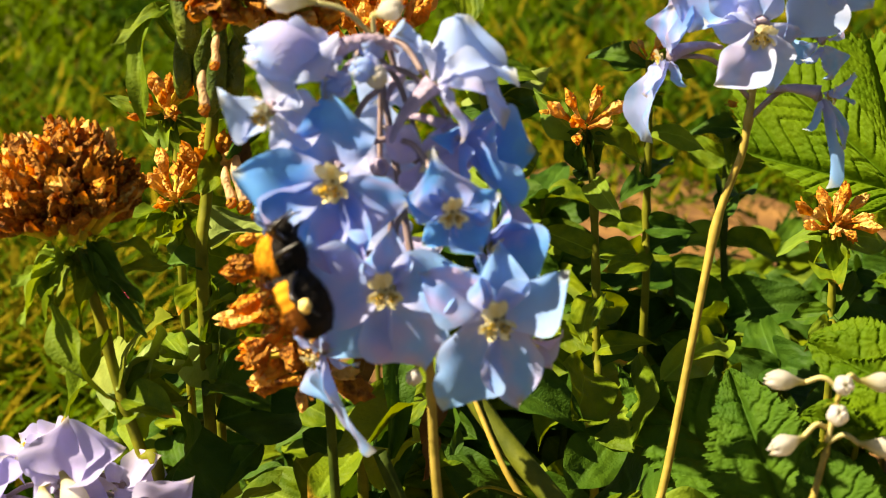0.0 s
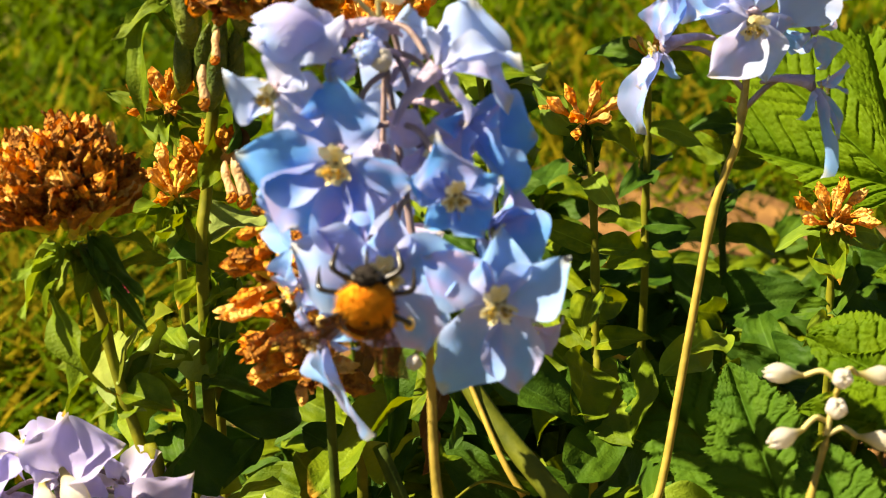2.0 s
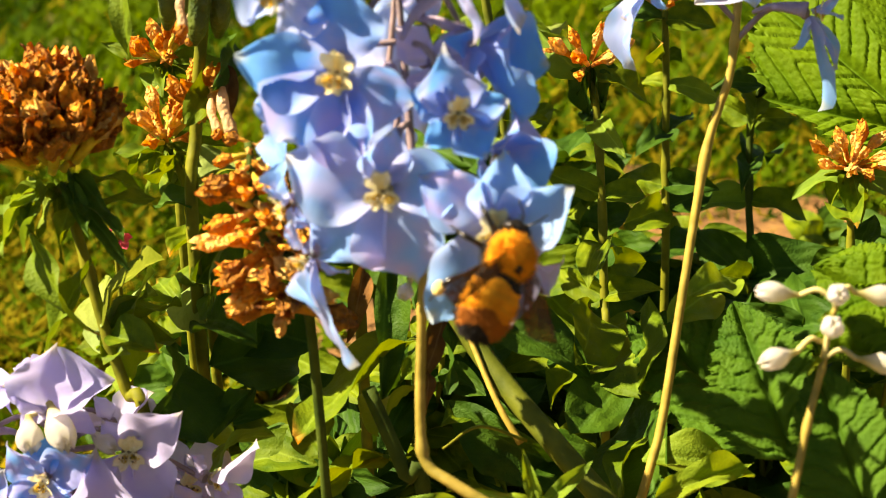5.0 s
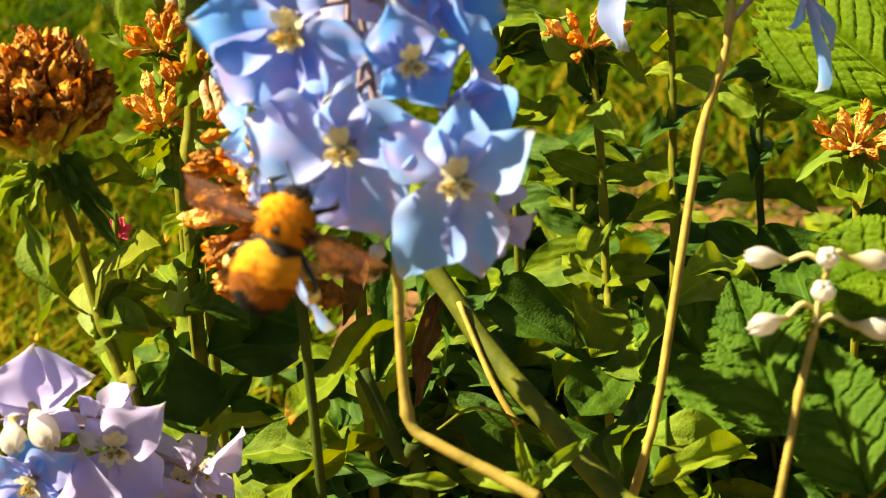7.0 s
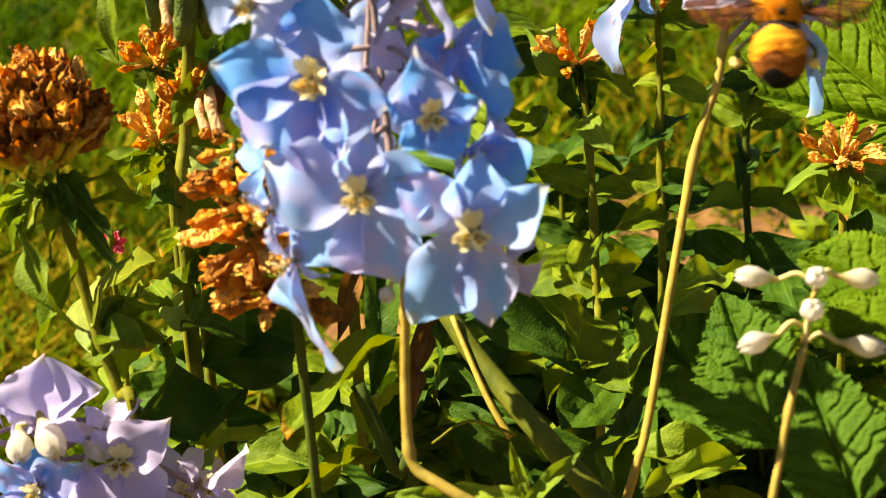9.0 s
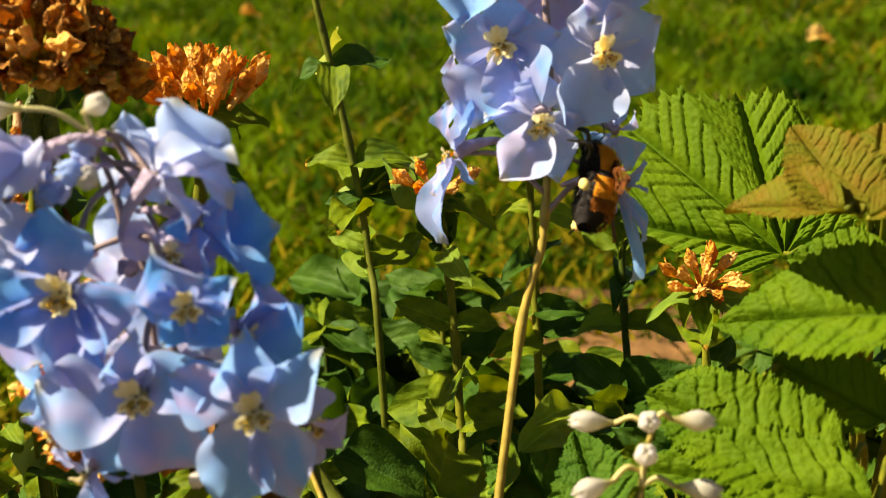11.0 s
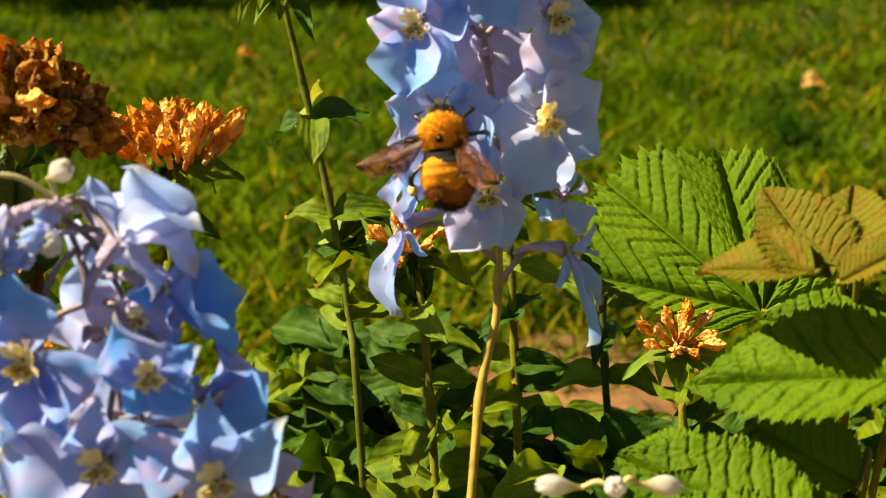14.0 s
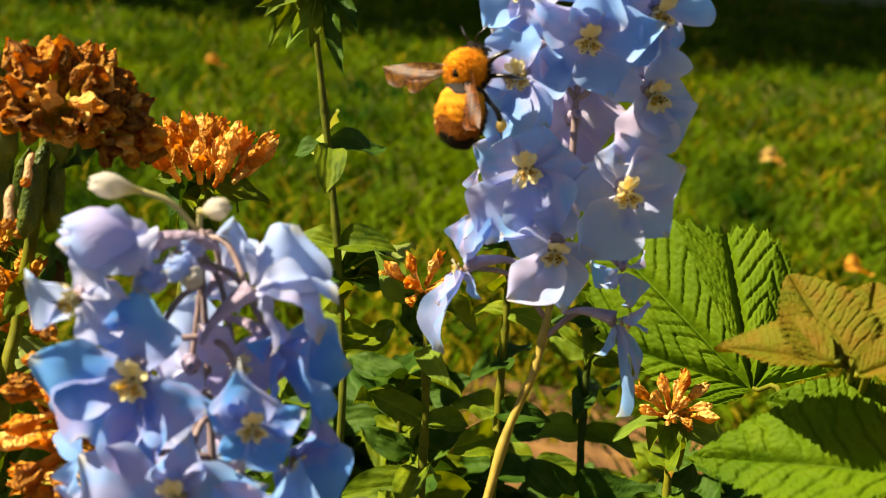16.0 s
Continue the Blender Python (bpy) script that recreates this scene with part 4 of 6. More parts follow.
def head_of_florets(plant, centre, axis, radius, length, count, florets, g, spread=80, flat=0.8, inner=0.35, core=False):
    """Florets fan out from a receptacle; dense and uneven."""
    axis = Vector(axis).normalized()
    turn = axis.to_track_quat("Z", "Y").to_matrix()
    c = Vector(centre)
    if core:
        k = Shape()
        k.blob((0, 0, radius * 0.35), (radius * 0.42, radius * 0.42, radius * 0.40), 14, 9, 0, 0.06, g)
        part("receptacle", k.mesh("receptacle", [THROAT]), plant, Matrix.Translation(c))
    for i in range(count):
        q = (i + 0.5) / count
        th = radians(spread) * math.sqrt(q) * g.uniform(0.9, 1.08)
        a = i * 2.39996 + g.uniform(-0.25, 0.25)
        d = turn @ Vector((math.sin(th) * math.cos(a), math.sin(th) * math.sin(a), math.cos(th) * flat))
        l = length * g.uniform(0.8, 1.2)
        b = c + d * radius * inner * g.uniform(0.8, 1.2)
        e = d.normalized() * 1.0 + Vector((g.uniform(-0.22, 0.22), g.uniform(-0.22, 0.22), g.uniform(-0.1, 0.2)))
        part("floret", g.choice(florets), plant, aim(b, b + e.normalized() * l, (g.uniform(-1, 1), g.uniform(-1, 1), g.uniform(-1, 1)), l))


def bracts(plant, centre, axis, n, length, g, meshes, drop=0.6):
    axis = Vector(axis).normalized()
    turn = axis.to_track_quat("Z", "Y").to_matrix()
    for k in range(n):
        a = 2 * math.pi * (k + g.uniform(-0.3, 0.3)) / n
        d = turn @ Vector((math.cos(a), math.sin(a), -drop * g.uniform(0.2, 1.6)))
        part("bract", g.choice(meshes), plant, aim(centre, Vector(centre) + d, axis, length * g.uniform(0.7, 1.25), g.uniform(-0.3, 0.3)))


def pairs(plant, line, spots, length, g, meshes, lift=0.35, first=0.0):
    """Opposite pairs of leaves along a stem, each pair crossing the one below."""
    pts = spline(line, 8)
    for n, t in enumerate(spots):
        p = pts[int(t * (len(pts) - 1))]
        a0 = first + n * 1.45 + g.uniform(-0.3, 0.3)
        for k in range(2):
            a = a0 + math.pi * k + g.uniform(-0.2, 0.2)
            d = Vector((math.cos(a), math.sin(a), lift * g.uniform(-0.6, 1.8)))
            part("leaf", g.choice(meshes), plant, aim(p, p + d, (-0.4 + g.uniform(-0.5, 0.5), -0.2 - g.uniform(0.0, 0.8), g.uniform(0.4, 1.0)), length * g.uniform(0.7, 1.2), g.uniform(-0.35, 0.35)))


def foot(p, dx=0.0, dy=0.0):
    return (p[0] + dx, p[1] + dy, 0.015)


def dried_plant(label, top, line, head, seed, leaf=0.026, spots=(), meshes=None, stem_mat=None, r=0.0015, axis=(0, -0.15, 1), bract=None, name="withered_flower"):
    """A stem with leaf pairs and one withered head. head: radius, floret length, count, florets, spread, flat."""
    g = random.Random(seed)
    low = foot(line[-1])
    d = thing(name, low, label, "flower", "withered garden flowers")
    pts = [top, *line, low]
    stem_part(d, pts, r * 0.8, r * 1.2, stem_mat or STEM, "stem", (0.15, 0.3, 0.45))
    if head:
        rad, l, count, fl, spread, flat = head
        head_of_florets(d, top, axis, rad, l, count, fl, g, spread, flat, 0.55 if count > 140 else 0.35, count > 140)
    if bract:
        bracts(d, top, axis, bract[0], bract[1], g, bract[2], bract[3])
    pairs(d, pts, spots, leaf, g, meshes or LEAVES)
    return d


BALL = dried_plant("large round head of rusty withered florets on a downy stem", (-0.0939, 0.3591, 0.2879), [(-0.09, 0.3564, 0.28), (-0.0836, 0.3502, 0.2538), (-0.0789, 0.3473, 0.2369), (-0.0727, 0.3413, 0.2163)],
    None, 31, 0.026, (), LEAVES, STEM, 0.0016, (-0.05, -0.22, 1), (14, 0.012, NARROW, 0.3))


def dome(plant, foot_point, wide, tall, count):
    """Dome of long withered tubes that rise from one receptacle."""
    g = random.Random(62)
    root = Vector(foot_point)
    mid = root + Vector((0, -0.002, tall * 0.50))
    k = Shape()
    k.blob((0, 0, -0.001), (wide * 0.50, wide * 0.50, tall * 0.30), 16, 10, 0, 0.05, g)
    part("receptacle", k.mesh("receptacle", [THROAT]), plant, Matrix.Translation(mid))
    for i in range(count):
        q = (i + 0.5) / count
        th = math.acos(1 - 1.04 * q) * g.uniform(0.94, 1.06)
        a = i * 2.39996 + g.uniform(-0.25, 0.25)
        n = Vector((math.sin(th) * math.cos(a), math.sin(th) * math.sin(a), math.cos(th)))
        tip = mid + Vector((n.x * wide, n.y * wide, n.z * tall * 0.52)) * g.uniform(0.86, 1.16)
        d = ((tip - root).normalized() * 1.7 + n * 0.1 + Vector((g.uniform(-0.18, 0.18), g.uniform(-0.18, 0.18), g.uniform(0, 0.25)))).normalized()
        l = min(g.uniform(0.015, 0.019), (tip - root).length * g.uniform(0.85, 0.95))
        part("floret", g.choice(CROWD), plant, aim(tip - d * l, tip, (g.uniform(-1, 1), g.uniform(-1, 1), g.uniform(-1, 1)), l))


dome(BALL, (-0.094, 0.3591, 0.2912), 0.0174, 0.0305, 112)
for b, t, z, me in (
    ((-0.089, 0.3567, 0.2925), (-0.0721, 0.34, 0.2844), (0.6, -0.8, 0.3), HANGING[0]),
    ((-0.0903, 0.3553, 0.29), (-0.0816, 0.3375, 0.2837), (0.2, -0.8, 0.3), HANGING[1]),
    ((-0.0885, 0.3603, 0.2901), (-0.0736, 0.355, 0.2932), (0.3, -0.2, 0.8), NARROW[1]),
    ((-0.0951, 0.3558, 0.2889), (-0.0989, 0.3372, 0.2808), (-0.7, -0.5, 0.6), YOUNG[0]),
    ((-0.0959, 0.356, 0.2897), (-0.1051, 0.3358, 0.2819), (-0.7, -0.4, 0.7), YOUNG[1]),
    ((-0.0969, 0.3557, 0.2898), (-0.1067, 0.341, 0.2888), (-0.6, -0.3, 0.8), YOUNG[2]),
    ((-0.0975, 0.3559, 0.2905), (-0.108, 0.3447, 0.2978), (-0.4, -0.3, 0.8), NARROW[4]),
    ((-0.0981, 0.3518, 0.2869), (-0.0958, 0.3237, 0.2648), (-0.8, -0.6, 0.3), TIPPED[1]),
    ((-0.0837, 0.3482, 0.2546), (-0.0898, 0.3487, 0.2805), (-0.75, -0.5, 0.5), DOWNY[0]),
    ((-0.0844, 0.3499, 0.2536), (-0.0948, 0.3396, 0.2741), (-0.6, -0.4, 0.75), DOWNY[1]),
    ((-0.0836, 0.352, 0.2528), (-0.0815, 0.3568, 0.2652), (-0.5, -0.8, 0.4), DOWNY[2]),
    ((-0.0822, 0.3497, 0.2524), (-0.0709, 0.3475, 0.2651), (-0.5, -0.5, 0.7), LEAVES[11]),
    ((-0.0817, 0.3494, 0.2517), (-0.0679, 0.3407, 0.2517), (-0.5, -0.3, 0.9), LEAVES[8]),
    ((-0.084, 0.3461, 0.2469), (-0.0677, 0.3429, 0.2554), (-0.4, -0.5, 0.8), LEAVES[9]),
    ((-0.0817, 0.3487, 0.2504), (-0.0912, 0.337, 0.2547), (-0.4, -0.3, 0.8), LEAVES[12]),
    ((-0.072, 0.3386, 0.2303), (-0.0617, 0.3437, 0.2549), (0.8, -0.7, 0.2), DARKS[3]),
    ((-0.0789, 0.3473, 0.2369), (-0.0823, 0.3593, 0.2487), (-0.6, -0.7, 0.3), LEAVES[11]),
    ((-0.0781, 0.3466, 0.2356), (-0.0917, 0.3383, 0.2373), (-0.4, -0.3, 0.8), LEAVES[12]),
    ((-0.0769, 0.346, 0.2494), (-0.0948, 0.352, 0.2721), (-0.5, -0.6, 0.6), DOWNY[0]),
    ((-0.0828, 0.345, 0.2738), (-0.0974, 0.335, 0.2532), (-0.6, -0.6, 0.5), TIPPED[2]),
    ((-0.0871, 0.352, 0.289), (-0.0934, 0.34, 0.2774), (-0.5, -0.6, 0.5), NARROW[1]),
    ((-0.0868, 0.352, 0.2861), (-0.0725, 0.338, 0.2799), (0.3, -0.7, 0.6), HANGING[2]),
    ((-0.0847, 0.352, 0.286), (-0.0696, 0.345, 0.2924), (0.1, -0.4, 0.9), NARROW[3]),
):
    part("leaf", me, BALL, aim(b, lean(b, t), z))

dried_plant("small withered orange flower with pale curled florets", (0.0409, 0.4225, 0.2993), [(0.0432, 0.4192, 0.2878), (0.0447, 0.4128, 0.2647), (0.0454, 0.4059, 0.2362), (0.0459, 0.3981, 0.2076)],
    (0.006, 0.0108, 10, STRAW, 80, 1.0), 32, 0.019, (0.07, 0.24, 0.40, 0.5, 0.6), LEAVES + DARKS, STEM, 0.0012, (0, -0.25, 1), (6, 0.017, DARKS + NARROW, 1.6))
dried_plant("small withered orange flower with straw florets", (0.1151, 0.4191, 0.2699), [(0.1152, 0.4168, 0.2631), (0.1159, 0.4133, 0.2445), (0.1152, 0.4044, 0.2184)],
    (0.006, 0.0105, 14, STRAW, 82, 1.0), 33, 0.018, (0.10, 0.36, 0.5, 0.6), LEAVES + DARKS, STEM, 0.0011, (0.05, -0.2, 1), (5, 0.015, LEAVES[:5], 0.5))
dried_plant("leafy green stem with a withered bud behind the bed", (0.0695, 0.5026, 0.2956), [(0.0701, 0.4966, 0.2722), (0.0703, 0.4913, 0.2384), (0.0703, 0.4828, 0.2028)],
    (0.004, 0.007, 5, STRAW, 70, 1.0), 34, 0.021, (0.04, 0.16, 0.28, 0.4, 0.5, 0.6), LEAVES + DARKS, STEM, 0.0013)
dried_plant("leafy green stem topped by a shrivelled orange flower", (0.1078, 0.5083, 0.2717), [(0.1024, 0.5192, 0.2555), (0.1021, 0.5146, 0.2238), (0.1026, 0.5062, 0.1883)],
    (0.005, 0.010, 6, STRAW, 60, 1.0), 35, 0.021, (0.10, 0.2, 0.3, 0.42, 0.52), LEAVES + DARKS, STEM_DARK, 0.0013)
TALL = dried_plant("tall dark leafy stem with a drooping withered top", (-0.0041, 0.5017, 0.3785), [(-0.0017, 0.5043, 0.3699), (0.0065, 0.5004, 0.3256), (0.0131, 0.4938, 0.2866), (0.0163, 0.4875, 0.259), (0.0185, 0.4779, 0.2226)],
    (0.010, 0.012, 16, RUST, 80, 0.8), 36, 0.021, (0.48, 0.58, 0.66), LEAVES + DARKS, STEM_OLIVE, 0.0012, (-0.2, -0.1, 1), (9, 0.016, NARROW + HANGING, 2.4))
for b, t, z, me in (
    ((0.0068, 0.4999, 0.3229), (-0.0021, 0.4993, 0.3414), (-0.7, -0.6, 0.3), DOWNY[1]),
    ((0.0072, 0.5, 0.3228), (-0.0121, 0.4896, 0.325), (0, -0.3, 1), DARKS[4]),
    ((0.0072, 0.4998, 0.3223), (0.0245, 0.4999, 0.3298), (0.1, -0.5, 1), DARKS[2]),
    ((0.0074, 0.498, 0.3232), (0.0073, 0.4804, 0.3179), (0, -1, 0.3), LEAVES[2]),
    ((0.0142, 0.4928, 0.283), (0.0094, 0.4925, 0.3026), (-0.3, -1, 0.3), LEAVES[11]),
    ((0.015, 0.4923, 0.2811), (0.0311, 0.4927, 0.2964), (-0.1, -1, 0.4), LEAVES[4]),
    ((0.014, 0.4931, 0.2811), (0.0063, 0.4924, 0.2992), (-0.6, -0.7, 0.4), DOWNY[0]),
    ((0.0144, 0.4931, 0.2811), (0.0157, 0.4903, 0.3086), (-0.6, -0.8, 0.3), LEAVES[12]),
    ((0.0149, 0.4937, 0.2829), (0.0364, 0.4906, 0.3066), (-0.5, -0.7, 0.5), DOWNY[2]),
    ((0.015, 0.4932, 0.2811), (0.038, 0.4867, 0.2916), (0.4, -0.8, 0.4), DARKS[1]),
    ((0.0151, 0.487, 0.2557), (0.0073, 0.4856, 0.2753), (-0.6, -0.7, 0.4), LEAVES[11]),
    ((0.0155, 0.487, 0.2557), (0.0294, 0.4865, 0.2741), (-0.5, -0.7, 0.5), LEAVES[5]),
    ((0.015, 0.4923, 0.2811), (0, 0.4717, 0.2883), (-0.1, -0.6, 0.8), DARKS[0]),
    ((-0.0024, 0.5, 0.3724), (-0.0131, 0.488, 0.3579), (0, -0.9, 0.3), NARROW[0]),
    ((-0.0009, 0.5, 0.3705), (-0.0079, 0.488, 0.3566), (0, -0.9, 0.3), YOUNG[0]),
    ((0.0001, 0.5, 0.3713), (-0.0008, 0.488, 0.3587), (0, -0.9, 0.3), NARROW[2]),
    ((0.0046, 0.5, 0.37), (0.0117, 0.488, 0.3504), (0, -0.9, 0.3), HANGING[0]),
    ((-0.0014, 0.5, 0.3733), (-0.0163, 0.488, 0.3707), (0, -0.9, 0.3), TIPPED[0]),
    ((0.0068, 0.5, 0.3734), (0.0141, 0.488, 0.3636), (0, -0.9, 0.3), HANGING[1]),
    ((-0.0058, 0.5, 0.3745), (-0.0129, 0.488, 0.3695), (0, -0.9, 0.3), TIPPED[3]),
):
    part("leaf", me, TALL, aim(b, lean(b, t), z))

FLAT = dried_plant("flat-topped head of golden withered florets", (-0.0203, 0.4115, 0.3311), [(-0.021, 0.409, 0.3215), (-0.0227, 0.4086, 0.3024), (-0.0244, 0.404, 0.2743)],
    None, 37, 0.019, (0.06, 0.2, 0.35), LEAVES + DARKS, STEM, 0.0016, (0.05, -0.1, 1), (8, 0.016, NARROW + DARKS, 1.1))
dried_plant("small withered flower with yellow-orange tubes", (-0.0738, 0.3953, 0.2877), [(-0.0711, 0.3938, 0.2809), (-0.0674, 0.3933, 0.2703), (-0.0652, 0.3908, 0.2536), (-0.0638, 0.385, 0.2268)],
    (0.007, 0.0105, 13, STRAW + RUST[10:], 70, 1.0), 38, 0.018, (0.10, 0.2, 0.36, 0.5), LEAVES + NARROW, STEM, 0.0013, (0.1, -0.15, 1), (8, 0.014, NARROW, 1.0))
dried_plant("small rusty withered flower cluster on a thin stem", (-0.0828, 0.4388, 0.2985), [(-0.0802, 0.4367, 0.2912), (-0.0791, 0.4269, 0.266), (-0.0782, 0.4201, 0.2391)],
    (0.007, 0.010, 16, STRAW + RUST[10:], 70, 1.0), 39, 0.018, (0.08, 0.2, 0.3), LEAVES + NARROW, STEM, 0.0012, (-0.3, -0.1, 1), (6, 0.014, NARROW, 0.8))


def flat_head(plant, centre, radius, length, count, florets, seed):
    """Flat-topped cluster of upright withered tubes."""
    g = random.Random(seed)
    c = Vector(centre)
    for i in range(count):
        q = math.sqrt((i + 0.5) / count)
        a = i * 2.39996
        d = Vector((math.cos(a) * q, math.sin(a) * q, 0))
        b = c + d * radius * 0.75 + Vector((0, 0, -0.003 * q * q))
        e = (d * 0.75 + Vector((g.uniform(-0.15, 0.15), g.uniform(-0.15, 0.15), 1.0 - 0.35 * q))).normalized()
        l = length * g.uniform(0.6, 1.25)
        part("floret", g.choice(florets), plant, aim(b, b + e * l, (g.uniform(-1, 1), -1, 0), l))


def spike():
    """Column of withered seed cups beside the front spike."""
    g = random.Random(8)
    d = thing("withered_spike", foot((-0.0247, 0.3269, 0.2419)), "column of crumpled orange seed cups going over", "flower", "withered garden flowers")
    line = [(-0.0406, 0.3362, 0.307), (-0.039, 0.3303, 0.2945), (-0.0349, 0.3255, 0.2794), (-0.0274, 0.3272, 0.2598), foot((-0.0247, 0.3269, 0.2419))]
    stem_part(d, line, 0.0010, 0.0013, STEM_DARK, "stem")
    pts = spline(line[:4], 10)
    for i in range(52):
        p = pts[int((i / 52) ** 0.9 * 26)]
        wide = 0.5 + 0.8 * min(1, i / 20)
        a = i * 2.4
        e = Vector((math.cos(a), math.sin(a) * 0.8 - 0.3, g.uniform(-0.35, 0.5)))
        part("seed_cup", g.choice(RUST[5:] + STRAW), d, aim(p, p + e, (0, 0, 1), 0.0106 * wide * g.uniform(0.8, 1.2)))


spike()
flat_head(FLAT, (-0.0201, 0.4124, 0.3335), 0.0150, 0.0130, 46, STRAW, 12)


def tube_mesh():
    """Papery withered corolla tube, bent, with a rusty rim."""
    g = random.Random(51)
    s = Shape()
    line = spline([(0, 0, 0), (0.04, 0.35, 0.03), (0.0, 0.75, -0.02), (0.06, 1.0, 0.03)], 4)
    radii = [0.05, 0.07, 0.09, 0.10, 0.10, 0.09, 0.10, 0.11, 0.11, 0.12, 0.12, 0.12, 0.07]
    s.tube(line[:10], radii[:10], 8, 0, True, 0.12, g)
    s.tube(line[9:], radii[9:], 8, 1, True, 0.25, g)
    return s.mesh("withered_tube", [WITHERED, DRIED])


def pod_mesh():
    s = Shape()
    s.tube(spline([(0, 0, 0), (0.02, 0.3, 0.02), (0, 0.7, 0), (0.03, 1.0, 0.02)], 4), [0.04, 0.07, 0.10, 0.115, 0.12, 0.12, 0.118, 0.11, 0.10, 0.08, 0.055, 0.035, 0.01], 9)
    return s.mesh("seed_pod", [POD])


def pod_plant():
    """Tall going-over stem with long pods, pale withered tubes and a rusty head."""
    g = random.Random(17)
    low = foot((-0.065, 0.3748, 0.2462))
    d = thing("seed_pod_plant", low, "tall stem with green seed pods, pale withered tubes and rusty crown", "plant")
    line = [(-0.0524, 0.3714, 0.3596), (-0.0558, 0.386, 0.3549), (-0.0592, 0.3879, 0.3261), (-0.0636, 0.3867, 0.2948), (-0.0653, 0.377, 0.2503), low]
    stem_part(d, line, 0.0015, 0.0018, STEM, "stem")
    pod, tube = pod_mesh(), tube_mesh()
    for a, b in (
        ((-0.0684, 0.3849, 0.3216), (-0.0652, 0.3818, 0.3444)), ((-0.06, 0.3812, 0.3221), (-0.0561, 0.3833, 0.3447)), ((-0.0636, 0.3859, 0.3221), (-0.0592, 0.3771, 0.3428)), ((-0.0557, 0.3861, 0.3189), (-0.0526, 0.3828, 0.3411)),
        ((-0.0625, 0.3696, 0.3383), (-0.0647, 0.3695, 0.367)), ((-0.0497, 0.3732, 0.34), (-0.0536, 0.3711, 0.3596)), ((-0.0599, 0.376, 0.3197), (-0.055, 0.3722, 0.3412)),
    ):
        part("seed_pod", pod, d, aim(a, b, (0, -1, 0)))
    for a, b in (((-0.0596, 0.3782, 0.3291), (-0.0606, 0.3749, 0.3197)), ((-0.0582, 0.3597, 0.3367), (-0.0571, 0.3524, 0.3283)), ((-0.0552, 0.3674, 0.3436), (-0.0553, 0.3605, 0.3368)), ((-0.0538, 0.3771, 0.3081), (-0.0504, 0.3675, 0.2962)), ((-0.0567, 0.3757, 0.3055), (-0.0539, 0.3676, 0.2977))):
        part("withered_tube", tube, d, aim(a, b, (0, -1, 0.2)), "papery white withered petal tube")
    head_of_florets(d, (-0.0621, 0.3869, 0.2947), (0, -0.1, 1), 0.006, 0.0135, 9, STRAW, g, 35, 1.0)
    head_of_florets(d, (-0.0499, 0.3704, 0.351), (0.15, -0.3, 1), 0.014, 0.0150, 34, LONG, g, 80, 0.9)
    head_of_florets(d, (-0.0424, 0.3766, 0.3477), (0.6, -0.3, 0.6), 0.010, 0.0125, 22, LONG + STRAW, g, 75, 0.9)
    for b, t, z, me in (
        ((-0.0755, 0.3851, 0.3442), (-0.0826, 0.3661, 0.322), (-0.5, -0.8, 0.2), TIPPED[0]),
        ((-0.0701, 0.3866, 0.346), (-0.0858, 0.377, 0.3421), (0, -0.4, 1), NARROW[2]),
        ((-0.0743, 0.3859, 0.3462), (-0.0667, 0.38, 0.339), (0, -0.7, 0.6), NARROW[0]),
        ((-0.0536, 0.3839, 0.3119), (-0.0524, 0.3741, 0.2998), (0.3, -1, 0), DEAD[0]),
        ((-0.0496, 0.3729, 0.3386), (-0.0518, 0.3718, 0.361), (0.4, -1, 0.1), HANGING[0]),
        ((-0.0563, 0.3737, 0.3089), (-0.0479, 0.372, 0.3333), (0.4, -1, 0.1), HANGING[2]),
        ((-0.0622, 0.3695, 0.3008), (-0.0549, 0.3674, 0.3224), (0.2, -1, 0.1), NARROW[2]),
        ((-0.0625, 0.3793, 0.2808), (-0.0489, 0.3773, 0.2972), (-0.5, -0.8, 0.4), DOWNY[2]),
        ((-0.0619, 0.3683, 0.2471), (-0.0749, 0.3835, 0.2705), (-0.6, -0.7, 0.4), DOWNY[1]),
        ((-0.0604, 0.3641, 0.2495), (-0.0678, 0.3611, 0.2679), (-0.6, -0.6, 0.5), LEAVES[12]),
        ((-0.054, 0.3655, 0.2723), (-0.0675, 0.3541, 0.2766), (-0.2, -0.1, 1), TIPPED[0]),
        ((-0.0582, 0.3651, 0.2507), (-0.0495, 0.3586, 0.2575), (-0.5, -0.3, 0.9), LEAVES[9]),
        ((-0.0439, 0.3447, 0.2519), (-0.0702, 0.3404, 0.2686), (0.5, -0.8, 0.4), DARKS[1]),
        ((-0.0639, 0.3783, 0.2753), (-0.0809, 0.3635, 0.2869), (0.0, -0.5, 1), DARKS[1]),
        ((-0.0647, 0.3782, 0.2635), (-0.0674, 0.3557, 0.2762), (0.0, -0.5, 1), LEAVES[8]),
        ((-0.0646, 0.374, 0.2553), (-0.0722, 0.3752, 0.2718), (-0.3, -1, 0.1), LEAVES[5]),
        ((-0.0646, 0.374, 0.2553), (-0.0589, 0.377, 0.2708), (0.3, -1, 0.1), LEAVES[6]),
    ):
        part("leaf", me, d, aim(b, lean(b, t), z))


pod_plant()


